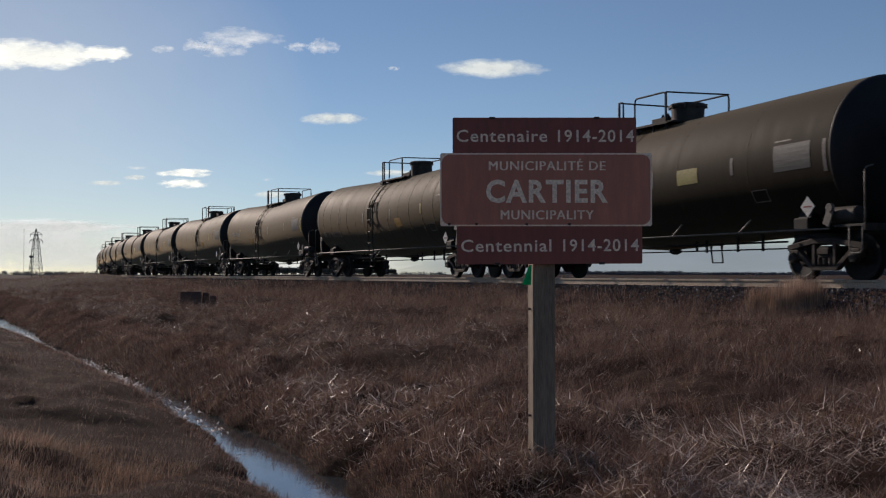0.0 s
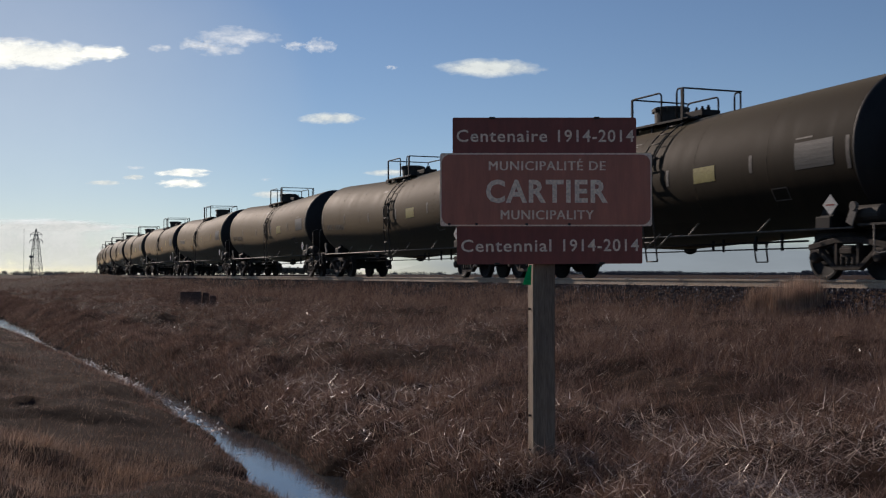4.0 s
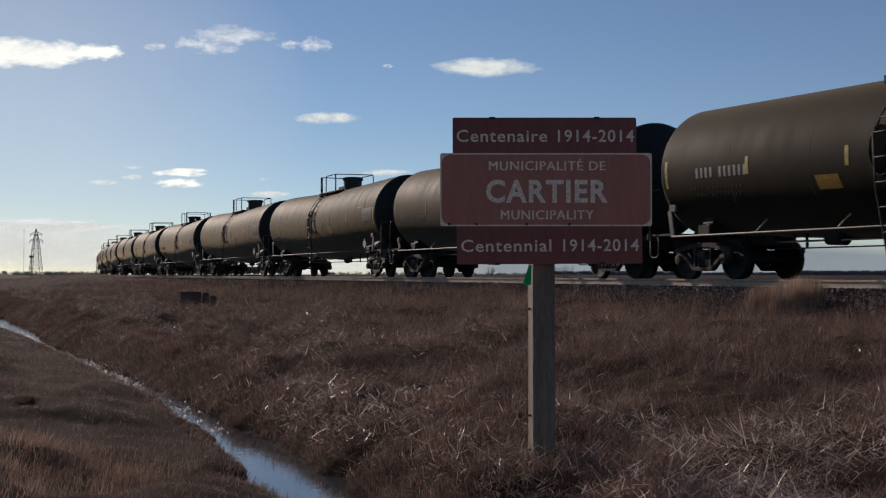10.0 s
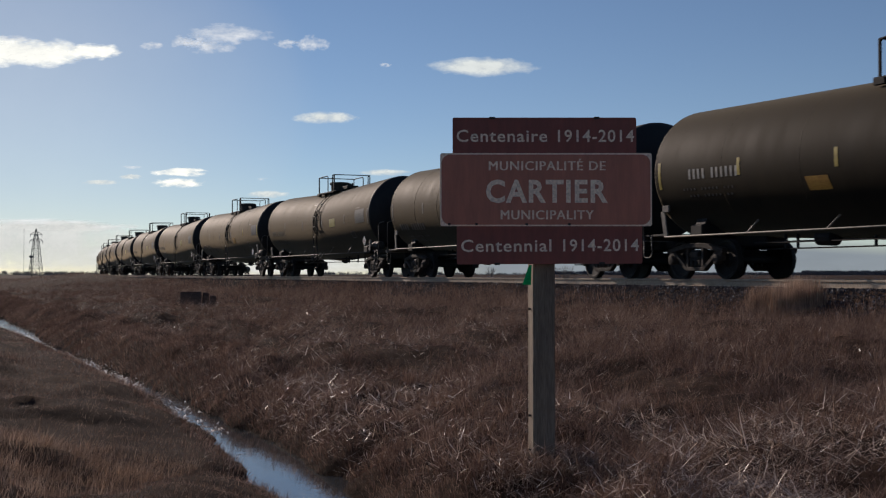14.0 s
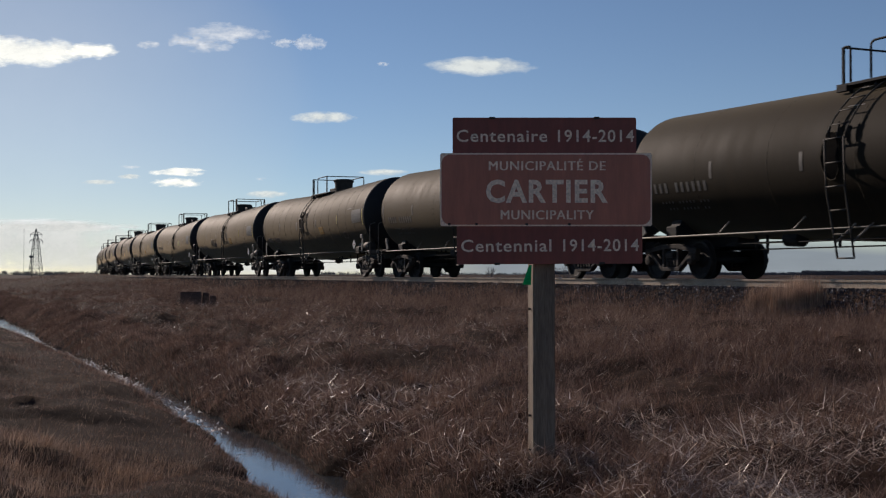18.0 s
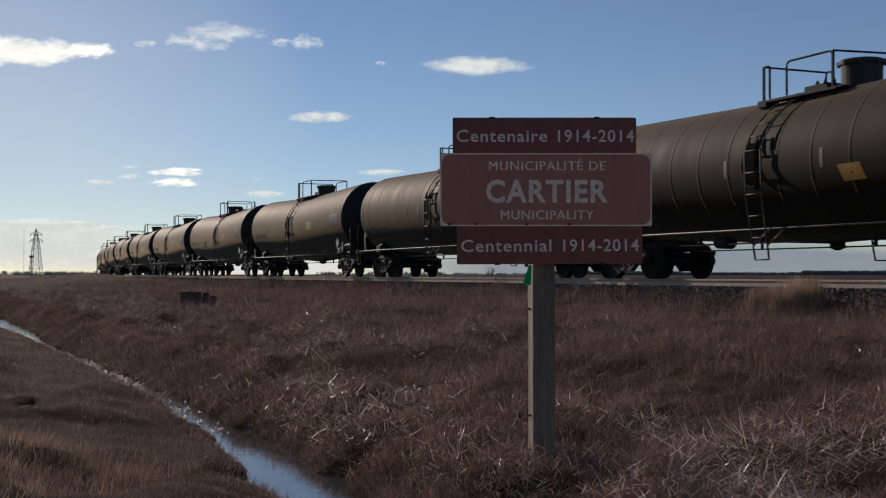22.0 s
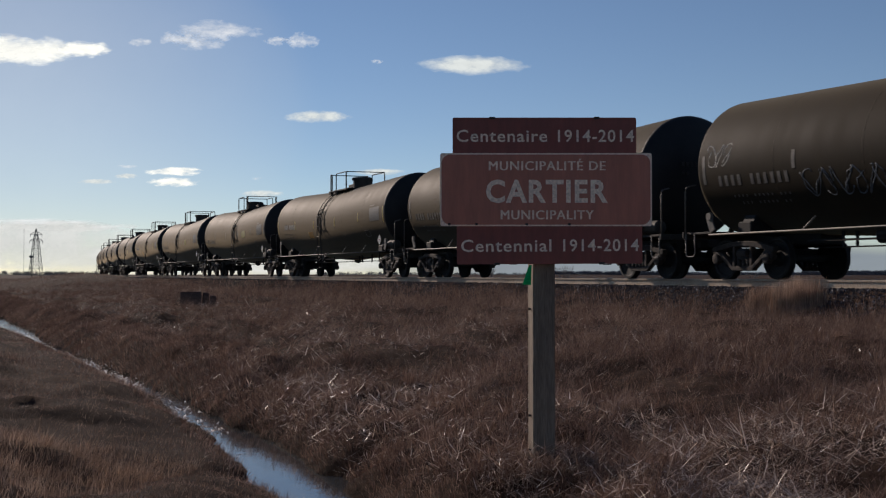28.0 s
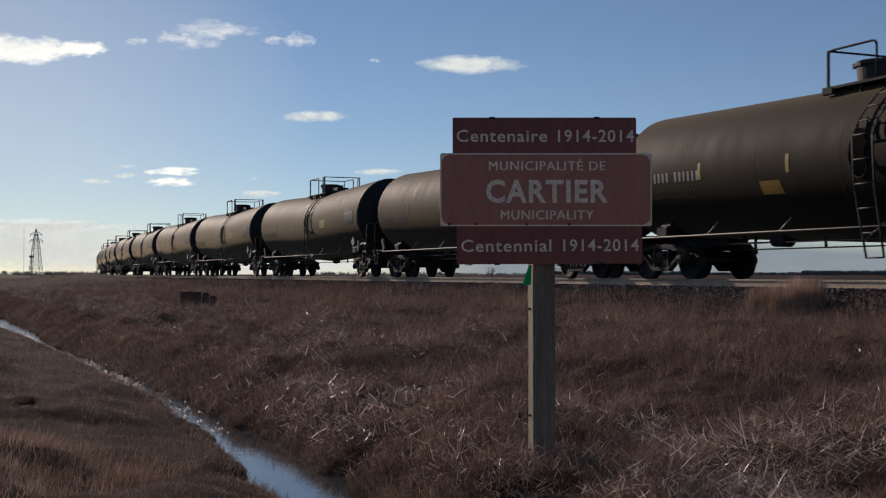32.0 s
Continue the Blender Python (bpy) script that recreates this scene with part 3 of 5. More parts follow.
def patch(bm, x0, x1, up0, up1, lift=0.004, slant=0.0):
    """A thin label that follows the tank's side."""
    n = max(2, int(abs(up1 - up0) / 0.1) + 1)
    outer, inner = [], []
    for k in range(n + 1):
        up = up0 + (up1 - up0) * k / n
        dx = slant * k / n
        for lst, lf in ((outer, lift), (inner, -0.004)):
            a = on_shell(x0 + dx, up, lf)[0]
            b = on_shell(x1 + dx, up, lf)[0]
            lst.append((bm.verts.new(a), bm.verts.new(b)))
    for k in range(n):
        o, o2, i, i2 = outer[k], outer[k + 1], inner[k], inner[k + 1]
        bm.faces.new((o[0], o[1], o2[1], o2[0]))
        bm.faces.new((o[0], o2[0], i2[0], i[0]))
        bm.faces.new((o2[1], o[1], i[1], i2[1]))
    bm.faces.new((outer[0][1], outer[0][0], inner[0][0], inner[0][1]))
    bm.faces.new((outer[-1][0], outer[-1][1], inner[-1][1], inner[-1][0]))


def bars(bm, x, up, h, pattern, w, gap):
    """Writing as plain bars, one for each sign, a blank where the pattern has a space."""
    for ch in pattern:
        if ch != " ":
            patch(bm, x, x + w * 0.42, up, up + h)
        x += w + gap


def build_truck(car, x):
    """A two-axle truck under the car at x."""
    bm = bmnew()
    box(bm, (0, 0, 0.56), (0.34, 2.1, 0.26), bevel=0.03)
    lathe(bm, (0, 0, 0.66), (0, 0, 1), [(0, 0.2), (0.12, 0.2)], 16, False)
    truck = part("truck", bm, M_BLACK, car, "two-axle cast steel truck")
    truck.location = (x, 0, 0)
    for ax in (-0.89, 0.89):
        bm = bmnew()
        tube(bm, [(ax, -1.0, 0.457), (ax, 1.0, 0.457)], 0.08, 10)
        part("axle", bm, M_BLACK, truck)
        for sy in (-1, 1):
            bm = bmnew()
            lathe(bm, (ax, sy * 0.685, 0.457), (0, sy, 0), [(0.0, 0.0), (0.0, 0.485), (0.028, 0.485), (0.034, 0.459), (0.135, 0.455), (0.140, 0.40), (0.10, 0.36), (0.07, 0.18), (0.12, 0.14), (0.14, 0.0)], 28, False)
            part("wheel", bm, M_BLACK, truck)
    for sy in (-1, 1):
        y = sy * 0.99
        bm = bmnew()
        # arched top chord, sloping bottom chord, columns at the spring window
        prof = [(-1.08, 0.66), (-0.62, 0.74), (-0.3, 0.79), (0.3, 0.79), (0.62, 0.74), (1.08, 0.66)]
        for (x0, z0), (x1, z1) in zip(prof, prof[1:]):
            L = math.hypot(x1 - x0, z1 - z0)
            box(bm, ((x0 + x1) / 2, y, (z0 + z1) / 2), (L + 0.03, 0.15, 0.12), (0, -math.degrees(math.atan2(z1 - z0, x1 - x0)), 0), 0.015)
        low = [(-0.82, 0.60), (-0.34, 0.24), (0.34, 0.24), (0.82, 0.60)]
        for (x0, z0), (x1, z1) in zip(low, low[1:]):
            L = math.hypot(x1 - x0, z1 - z0)
            box(bm, ((x0 + x1) / 2, y, (z0 + z1) / 2), (L + 0.04, 0.14, 0.10), (0, -math.degrees(math.atan2(z1 - z0, x1 - x0)), 0), 0.015)
        for cx in (-0.30, 0.30):
            box(bm, (cx, y, 0.51), (0.09, 0.13, 0.5), bevel=0.012)
        for ax in (-0.89, 0.89):
            box(bm, (ax, y, 0.53), (0.30, 0.17, 0.2), bevel=0.03)
            lathe(bm, (ax, y, 0.457), (0, sy, 0), [(0.0, 0.12), (0.12, 0.12), (0.14, 0.09), (0.15, 0.0)], 14, False)
        part("side_frame", bm, M_TRUCK, truck, "rust-brown cast side frame")
        bm = bmnew()
        for cx in (-0.16, 0.0, 0.16):
            lathe(bm, (cx, y, 0.29), (0, 0, 1), [(0.0, 0.05), (0.03, 0.065), (0.06, 0.05), (0.09, 0.065), (0.12, 0.05), (0.15, 0.065), (0.18, 0.05), (0.24, 0.05)], 10)
        box(bm, (0, sy * 1.05, 0.575), (0.34, 0.07, 0.12), bevel=0.012)
        box(bm, (0, y, 0.53), (0.42, 0.1, 0.02))
        part("spring_nest", bm, M_TRUCK, truck)


def loop_rail(bm, pts, r=0.022):
    """A bent hand rail: straight runs with rounded corners."""
    pts = [Vector(p) for p in pts]
    out = [pts[0]]
    for a, b, c in zip(pts, pts[1:], pts[2:]):
        k = min(0.12, (a - b).length * 0.4, (c - b).length * 0.4)
        p, q = b + (a - b).normalized() * k, b + (c - b).normalized() * k
        for f in (0, 0.33, 0.67, 1):
            out.append(p * (1 - f) ** 2 + b * 2 * f * (1 - f) + q * f * f)
    out.append(pts[-1])
    tube(bm, out, r, 6)


def build_car(kind, flip, label):
    """A tank car at the origin, its rails at z = 0; it runs towards +x and its -y side faces the road."""
    car = thing("tank_car", Matrix(), label, "tank car", "cars of the tank train")
    SLOPE[0] = 0.019 if kind == "C" else 0.0235
    rear = 8.12 if kind == "C" else TANK_L       # the ringed cars are a little longer
    bm = bmnew()
    prof = [(x, TANK_R) for x in (-TANK_L, 0.02 - TANK_L, 0.3 - TANK_L, -5.0, -2.5, 0.0, 2.5, 5.0, rear - 0.3, rear - 0.02, rear)]
    lathe(bm, (0, 0, TANK_Z), (1, 0, 0), prof, 64)
    bend(bm)
    part("tank", bm, M_TANK, car, "dusty black cylindrical tank with domed ends")
    for sg in (-1, 1):
        bm = bmnew()
        lathe(bm, (rear if sg > 0 else -TANK_L, 0, TANK_Z), (sg, 0, 0), [(-0.01, TANK_R - 0.003)] + [(0.50 * math.sin(a), (TANK_R + 0.002) * math.cos(a)) for a in (radians(d) for d in (0, 4, 8, 14, 22, 32, 44, 56, 68, 80, 90))], 64)
        # the +x head, away from the sun, is painted as dark as its shade
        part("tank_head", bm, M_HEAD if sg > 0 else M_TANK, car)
    # the belly slopes down from both ends to the outlet in the middle
    bm = bmnew()
    rows = []
    for k in range(13):
        bx = -5.7 + 0.95 * k
        sag = 0.10 * (1 - abs(bx) / 5.7)
        angles = [radians(-49 + 7 * j) for j in range(15)]
        reach = [TANK_R - 0.006 + sag * (math.cos(a) - 0.656) / 0.344 for a in angles]
        rows.append([bm.verts.new((bx, -r * math.sin(a), TANK_Z - dip(bx) - r * math.cos(a))) for a, r in zip(angles, reach)])
    for a, b in zip(rows, rows[1:]):
        for j in range(14):
            bm.faces.new((a[j], a[j + 1], b[j + 1], b[j])).smooth = True
    part("belly", bm, M_TANK, car)
    bm = bmnew()
    for wx in (-5.2, -2.6, 0.0, 2.6, 5.2) if kind != "C" else (-7.6, 8.0):
        lathe(bm, (wx, 0, TANK_Z), (1, 0, 0), [(-0.02, TANK_R - 0.002), (-0.01, TANK_R + 0.0025), (0.01, TANK_R + 0.0025), (0.02, TANK_R - 0.002)], 48)
    bend(bm)
    part("weld_seams", bm, M_TANK, car)["kind"] = "stuff"
    if kind == "C":
        for rx in (-6.9, -5.85, -4.75, -3.65, -2.55, -1.45, 0.2, 1.25, 2.35, 3.5, 4.75, 5.8, 6.85) if flip else (-5.4, -3.3, -1.6, -0.9, 3.75, 5.9):
            bm = bmnew()
            lathe(bm, (rx, 0, TANK_Z), (1, 0, 0), [(-0.05, TANK_R - 0.002), (-0.03, TANK_R + 0.0045), (0.03, TANK_R + 0.0045), (0.05, TANK_R - 0.002)], 48)
            bend(bm)
            part("ring", bm, M_TANK, car)
    # underframe
    for sg in (-1, 1):
        bm = bmnew()
        box(bm, (sg * 6.9, 0, 0.92), (3.4, 0.62, 0.34), bevel=0.02)
        part("stub_sill", bm, M_BLACK, car)
        bm = bmnew()
        box(bm, (sg * 6.55, 0, 1.12), (0.46, 2.5, 0.30), bevel=0.03)
        for sy in (-1, 1):
            box(bm, (sg * 6.55, sy * 1.0, 1.42), (0.40, 0.14, 0.56), (sy * 24, 0, 0), 0.02)
        part("tank_saddle", bm, M_BLACK, car)
        bm = bmnew()
        box(bm, (sg * 8.72, 0, 0.86), (0.55, 0.2, 0.2), bevel=0.03)
        box(bm, (sg * 8.98, 0.05 * sg, 0.86), (0.2, 0.3, 0.28), bevel=0.04)
        part("coupler", bm, M_BLACK, car)
        bm = bmnew()
        box(bm, (sg * 8.1, 0, 1.06), (0.95, 2.7, 0.05), bevel=0.008)
        box(bm, (sg * 8.58, 0, 1.02), (0.06, 2.9, 0.14), bevel=0.008)
        part("end_platform", bm, M_PALE if kind == "C" else M_STEEL, car)
        for sy in (-1, 1):
            bm = bmnew()
            loop_rail(bm, [(sg * 8.55, sy * 1.4, 1.05), (sg * 8.55, sy * 1.4, 2.15), (sg * 8.50, sy * 1.15, 2.2)], 0.018)
            part("end_post", bm, M_PALE, car)
            bm = bmnew()
            loop_rail(bm, [(sg * 8.50, sy * 1.42, 1.05), (sg * 8.50, sy * 1.42, 0.52), (sg * 8.15, sy * 1.42, 0.52), (sg * 8.15, sy * 1.42, 1.05)], 0.016)
            part("step", bm, M_PALE, car)
            bm = bmnew()
            if kind == "C" or (kind == "B" and sg < 0):
                box(bm, (sg * 7.62, sy * 1.40, 1.32), (0.16, 0.04, 0.62), (0, sg * 12, 0), 0.01)
                box(bm, (sg * 7.55, sy * 1.40, 1.68), (0.26, 0.06, 0.16), bevel=0.01)
            else:
                box(bm, (sg * 7.55, sy * 1.40, 1.24), (0.20, 0.04, 0.36), (0, sg * 25, 0), 0.01)
                lathe(bm, (sg * 7.6, sy * 1.4, 1.42), (0, sy, 0), [(-0.04, 0.09), (0.04, 0.09)], 12, False)
            part("bracket", bm, M_PALE, car)
    for sy in (-1, 1):
        bm = bmnew()
        rail_z = 1.075 if kind == "C" else 1.01
        tube(bm, [(-7.6, sy * 1.42, rail_z), (7.6, sy * 1.42, rail_z)], 0.020, 8)
        part("side_rail", bm, M_PALE, car, "pale steel rail along the tank's side")
        for bx in (-4.45, -1.95, 2.2, 4.75) if kind != "C" else ():
            bm = bmnew()
            tube(bm, [(bx, sy * 1.42, rail_z), (bx + 0.30, sy * 1.34, rail_z + 0.27)], 0.02, 5)
            part("rail_strut", bm, M_PALE, car)
    # pipes and gear under the tank
    bm = bmnew()
    tube(bm, [(-5.3, -0.55, 0.82), (5.3, -0.55, 0.82)], 0.025, 6)
    part("brake_pipe", bm, M_BLACK, car)
    bm = bmnew()
    tube(bm, [(-5.4, -0.3, 0.68), (5.4, -0.3, 0.68)], 0.018, 6)
    part("brake_rod", bm, M_BLACK, car)
    for hx in (-4.3, -3.9, -1.6, 1.9, 2.3, 3.5, 4.4):
        bm = bmnew()
        box(bm, (hx, -0.5, 0.86), (0.05, 0.05, 0.36 + 0.1 * (hx > 2)), bevel=0.004)
        part("pipe_hanger", bm, M_BLACK, car)
    bm = bmnew()
    lathe(bm, (0.25, 0, 0.62), (0, 0, 1), [(0.0, 0.05), (0.05, 0.16), (0.16, 0.16), (0.20, 0.28), (0.46, 0.30)], 16, False)
    part("outlet_valve", bm, M_BLACK, car)
    bm = bmnew()
    lathe(bm, (-3.3, -0.45, 0.88), (1, 0, 0), [(0.0, 0.0), (0.02, 0.16), (0.5, 0.18), (0.56, 0.0)], 14, False)
    part("brake_cylinder", bm, M_BLACK, car)
    bogie = 6.55 if kind == "C" else 6.9
    build_truck(car, -bogie)
    build_truck(car, 7.0)
    # platform, dome and hand rails on top
    top = TANK_Z + TANK_R - 0.285      # the deck hangs below the tank's crown at its sides
    bm = bmnew()
    for sy in (-1, 1):
        box(bm, (0.05, sy * 0.89, top + 0.045), (2.4, 0.04, 0.045), bevel=0.006)
        for px_ in (-0.9, -0.2, 0.5, 1.1):
            box(bm, (px_, sy * 0.82, top - 0.05), (0.05, 0.05, 0.22))
    deck = part("top_platform", bm, M_BLACK, car)
    bm = bmnew()
    box(bm, (0, 0, 0), (0.64, 0.56, 0.035), bevel=0.004)
    slat = mesh_of("slat", bm, M_BLACK)
    for k in range(8):
        part("slat", slat, None, deck).location = (-0.93 + (k % 4) * 0.67, -0.60 if k < 4 else 0.60, top + 0.07)
    dome_x, gear_x = (1.0 if kind == "C" else 0.82, -0.2) if flip else (-0.6, 0.65)
    grow = 0.10 if kind == "C" and flip else 0.0
    bm = bmnew()
    lathe(bm, (dome_x, 0, top), (0, 0, 1), [(0, 0.40), (0.50 + grow, 0.42), (0.50 + grow, 0.46), (0.57 + grow, 0.46), (0.60 + grow, 0.42), (0.63 + grow, 0.0)], 28, False)
    for k in range(8):
        a = k * math.pi / 4
        box(bm, (dome_x + 0.46 * math.cos(a), 0.46 * math.sin(a), top + 0.52 + grow), (0.05, 0.05, 0.11))
    part("manway_dome", bm, M_STEEL, car, "dark steel manway dome")
    bm = bmnew()
    box(bm, (gear_x, 0.1, top + 0.28), (0.75, 0.55, 0.16), bevel=0.02)
    for gx in (-0.25, 0.0, 0.25):
        lathe(bm, (gear_x + gx, 0.1, top + 0.34), (0, 0, 1), [(0, 0.05), (0.1, 0.05), (0.1, 0.03), (0.15, 0.03)], 8, False)
    part("valve_gear", bm, M_BLACK, car)
    hz, rail_top = top + 0.10, 4.65
    # a long loop of hand rail stands at the dome's end of the deck, a short one at the other
    for sy in (-1, 1):
        y = sy * 0.86
        far = 0.24 if sy > 0 else 0.0
        if flip:
            runs = (((1.12 + far, y, hz - 0.1), (1.12 + far, y, rail_top), (-0.30, y, rail_top), (-0.30, y, hz)), ((-1.06, y, hz - 0.1), (-1.06, y, rail_top), (-0.86, y, rail_top), (-0.86, y, hz)))
        else:
            runs = (((-1.08, y, hz - 0.1), (-1.08, y, rail_top), (0.27, y, rail_top), (0.27, y, hz)), ((1.18, y, hz - 0.1), (1.18, y, rail_top), (0.94, y, rail_top), (0.94, y, hz)))
        for run in runs:
            bm = bmnew()
            loop_rail(bm, run, 0.024)
            part("hand_rail", bm, M_BLACK, car)
    for near, away in ((1.12, 1.36), (-1.06, -1.06)) if flip else ((-1.08, -1.08), (1.18, 1.22)):
        bm = bmnew()
        tube(bm, [(near, -0.86, rail_top), (away, 0.86, rail_top)], 0.022, 6)
        part("end_rail", bm, M_BLACK, car)
    for ex in (-1.06, 1.12) if flip else (-1.08, 1.18):
        bm = bmnew()
        wide = 0.09 if ex > 0 and not flip else 0.05
        box(bm, (ex, -0.86, (hz + rail_top) / 2 - 0.05), (wide, 0.05, rail_top - hz + 0.1), bevel=0.004)
        part("rail_post", bm, M_BLACK, car)
    bm = bmnew()
    box(bm, (-1.05, -0.88, top - 0.01), (0.30, 0.10, 0.13), bevel=0.01)
    part("deck_bracket", bm, M_BLACK, car)
    # the ladder up the side: its foot slants out, its head bends over the shell
    lad = -0.74 if flip else 0.44
    for sy in (-1, 1):
        bm = bmnew()
        r = TANK_R + 0.09

        def stile(z, side):
            slant = 0.34 * max(0.0, (1.95 - z) / 1.53)
            return lad + slant + side * (0.53 - 0.08 * slant / 0.34)
        for side in (0, 1):
            tube(bm, [(stile(z, side), sy * 1.63, z) for z in (0.42, 1.1, 1.75, 2.45, 2.75)], 0.022, 6)
            pts = []
            for k in range(9):
                a = radians(14 + 58 * k / 8)
                pts.append((lad + 0.53 * side + 0.34 * (k / 8) * (1 if side else 1.2), sy * r * math.cos(a), TANK_Z - dip(lad) + r * math.sin(a)))
            tube(bm, pts, 0.018, 6)
        for k in range(6):
            z = 0.42 + k * 0.463
            tube(bm, [(stile(z, 0), sy * 1.63, z), (stile(z, 1), sy * 1.63, z)], 0.018, 6)
        for k in range(5):
            a = radians(22 + 11 * k)
            f = 11 * k / 58 + 0.14
            tube(bm, [(lad + 0.40 * f, sy * r * math.cos(a), TANK_Z - dip(lad) + r * math.sin(a)), (lad + 0.53 + 0.34 * f, sy * r * math.cos(a), TANK_Z - dip(lad) + r * math.sin(a))], 0.014, 6)
        part("ladder", bm, M_STEEL, car, "steel ladder bent over the tank's shoulder")
        bm = bmnew()
        for side in (0, 1):
            x0 = stile(0.72, side)
            tube(bm, [(x0, sy * 1.62, 0.72), (x0 + 0.36, sy * 1.44, 1.08)], 0.02, 6)
        part("ladder_brace", bm, M_PALE, car)
        bm = bmnew()
        for k in range(3):
            tube(bm, [(lad + 0.03 + 0.24 * k, sy * 1.50, TANK_Z + 0.50), (lad + 0.06 + 0.24 * k, sy * 1.60, TANK_Z + 0.16)], 0.02, 5)
        part("ladder_stay", bm, M_BLACK, car)
    # dark oval port beside the ladder
    bm = bmnew()
    rows = []
    for k in range(13):
        up = 0.02 - 0.45 * math.cos(math.pi * k / 12)
        half = 0.25 * math.sin(math.pi * k / 12) + 0.004
        rows.append([bm.verts.new(on_shell(lad + 0.07 + f * half, up, lf)[0]) for f, lf in ((-1, -0.004), (-0.96, 0.008), (0.96, 0.008), (1, -0.004))])
    for a, b in zip(rows, rows[1:]):
        for k in range(3):
            bm.faces.new((a[k], a[k + 1], b[k + 1], b[k]))
    port = part("oval_port", bm, M_HOLE, car, "black oval port beside the ladder")
    bm = bmnew()
    tube(bm, [on_shell(lad + 0.07 + 0.26 * math.cos(a), 0.02 + 0.47 * math.sin(a), 0.004)[0] for a in (math.pi * k / 14 for k in range(29))], 0.016, 5)
    part("port_rim", bm, M_TANK, port)
    # marks on the side that faces the road
    for rx in (-7.66, -4.62, -1.58, 1.50, 4.62, rear - 0.19):
        bm = bmnew()
        patch(bm, rx, rx + 0.10, -0.22 if abs(rx) < 7 else -0.42, 0.16 if abs(rx) < 7 else 0.22)
        part("reflector", bm, M_YELLOW if (kind == "B" or (kind == "C" and rx > 4)) else M_PALE, car)
    bm = bmnew()
    far_end = rear - TANK_L
    patch(bm, 6.08 + 1.6 * far_end, 7.20 + 1.6 * far_end, -0.30, 0.24)
    part("data_panel", bm, M_PANEL, car, "faded grey data panel")
    bm = bmnew()
    patch(bm, 6.1, 6.6, 0.31, 0.34)
    patch(bm, 5.2, 5.7, -0.62, -0.60)
    patch(bm, 5.2, 5.7, -0.86, -0.84)
    patch(bm, 5.2, 5.22, -0.86, -0.60)
    patch(bm, 5.68, 5.7, -0.86, -0.60)
    part("data_line", bm, M_PALE, car)["kind"] = "stuff"
    if kind == "A":
        bm = bmnew()
        patch(bm, 2.6, 3.4, -0.26, 0.09)
        part("label_panel", bm, M_CREAM, car, "pale yellow label panel")
    if kind == "C":
        bm = bmnew()
        patch(bm, 2.1, 2.7, -0.55, -0.22, slant=-0.12)
        part("label_panel", bm, M_ORANGE, car, "orange label panel")
    if kind == "B":
        bm = bmnew()
        patch(bm, -2.42, -1.76, -0.64, -0.36, slant=-0.06)
        part("label_panel", bm, M_ORANGE, car, "orange label panel")
    if kind == "A":
        bm = bmnew()
        patch(bm, -0.55, -0.1, 0.98, 1.0)
        patch(bm, -0.6, -0.2, 0.92, 0.94)
        part("data_line", bm, M_WHITE, car)["kind"] = "stuff"
    bm = bmnew()
    low = {"A": -0.48, "B": -0.23, "C": -0.78}[kind]
    step = 0.222 if kind != "B" else 0.172
    for k in (0, 1, 2, 3, 5, 6, 7, 8, 9, 10):
        mark = bmnew()
        bars(mark, (-7.1 if kind != "B" else -6.42) + k * step, low, 0.23, "x", step * 1.1, 0)
        part("reporting_mark", mark, M_STENCIL if kind == "B" else M_PALE, car, "white stencilled bar" if kind == "B" else "grimy stencilled bar")
    bars(bm, -6.7, low - 0.25, 0.05, "xxxx xxxxx xxx", 0.09, 0.05)
    bars(bm, -6.5, low - 0.40, 0.05, "xxx xxxxx xx", 0.09, 0.05)
    part("small_stencil", bm, M_PANEL, car)["kind"] = "stuff"
    # hazard placard in its holder, turned on its corner
    bm = bmnew()
    box(bm, (0, 0, 0), (0.30, 0.012, 0.30), bevel=0.004)
    pl = part("placard", bm, M_BRIGHT, car, "white diamond placard with a red lower half")
    pl.matrix_basis = pose(6.76, -1.46, 1.36, 0, 45, 0) if kind == "C" else pose(7.02, -1.46, 1.47, 0, 45, 0)
    bm = bmnew()
    box(bm, (0, -0.008, 0.0), (0.24, 0.006, 0.03), (0, -45, 0))
    part("placard_stripe", bm, M_RED, pl)
    # writing on the end that shows, and a box on the platform
    bm = bmnew()
    for k, w in enumerate((0.5, 0.35)):
        for j in range(int(w / 0.12)):
            box(bm, (rear + 0.492, -0.55 + j * 0.13, TANK_Z + 0.28 - k * 0.22), (0.012, 0.085, 0.11 - 0.04 * k))
    part("end_stencil", bm, M_STEEL, car)
    bm = bmnew()
    lathe(bm, (7.42, -1.16, 1.27), (1, 0, 0), [(0.0, 0.0), (0.03, 0.15), (0.08, 0.175), (0.72, 0.175), (0.77, 0.15), (0.80, 0.0)], 18, False)
    part("air_reservoir", bm, M_STEEL, car)
    return car


M_RED = plain("faded_red_paint", (0.25, 0.06, 0.05), (0.32, 0.09, 0.07), 0.6, 0, 6, 40)

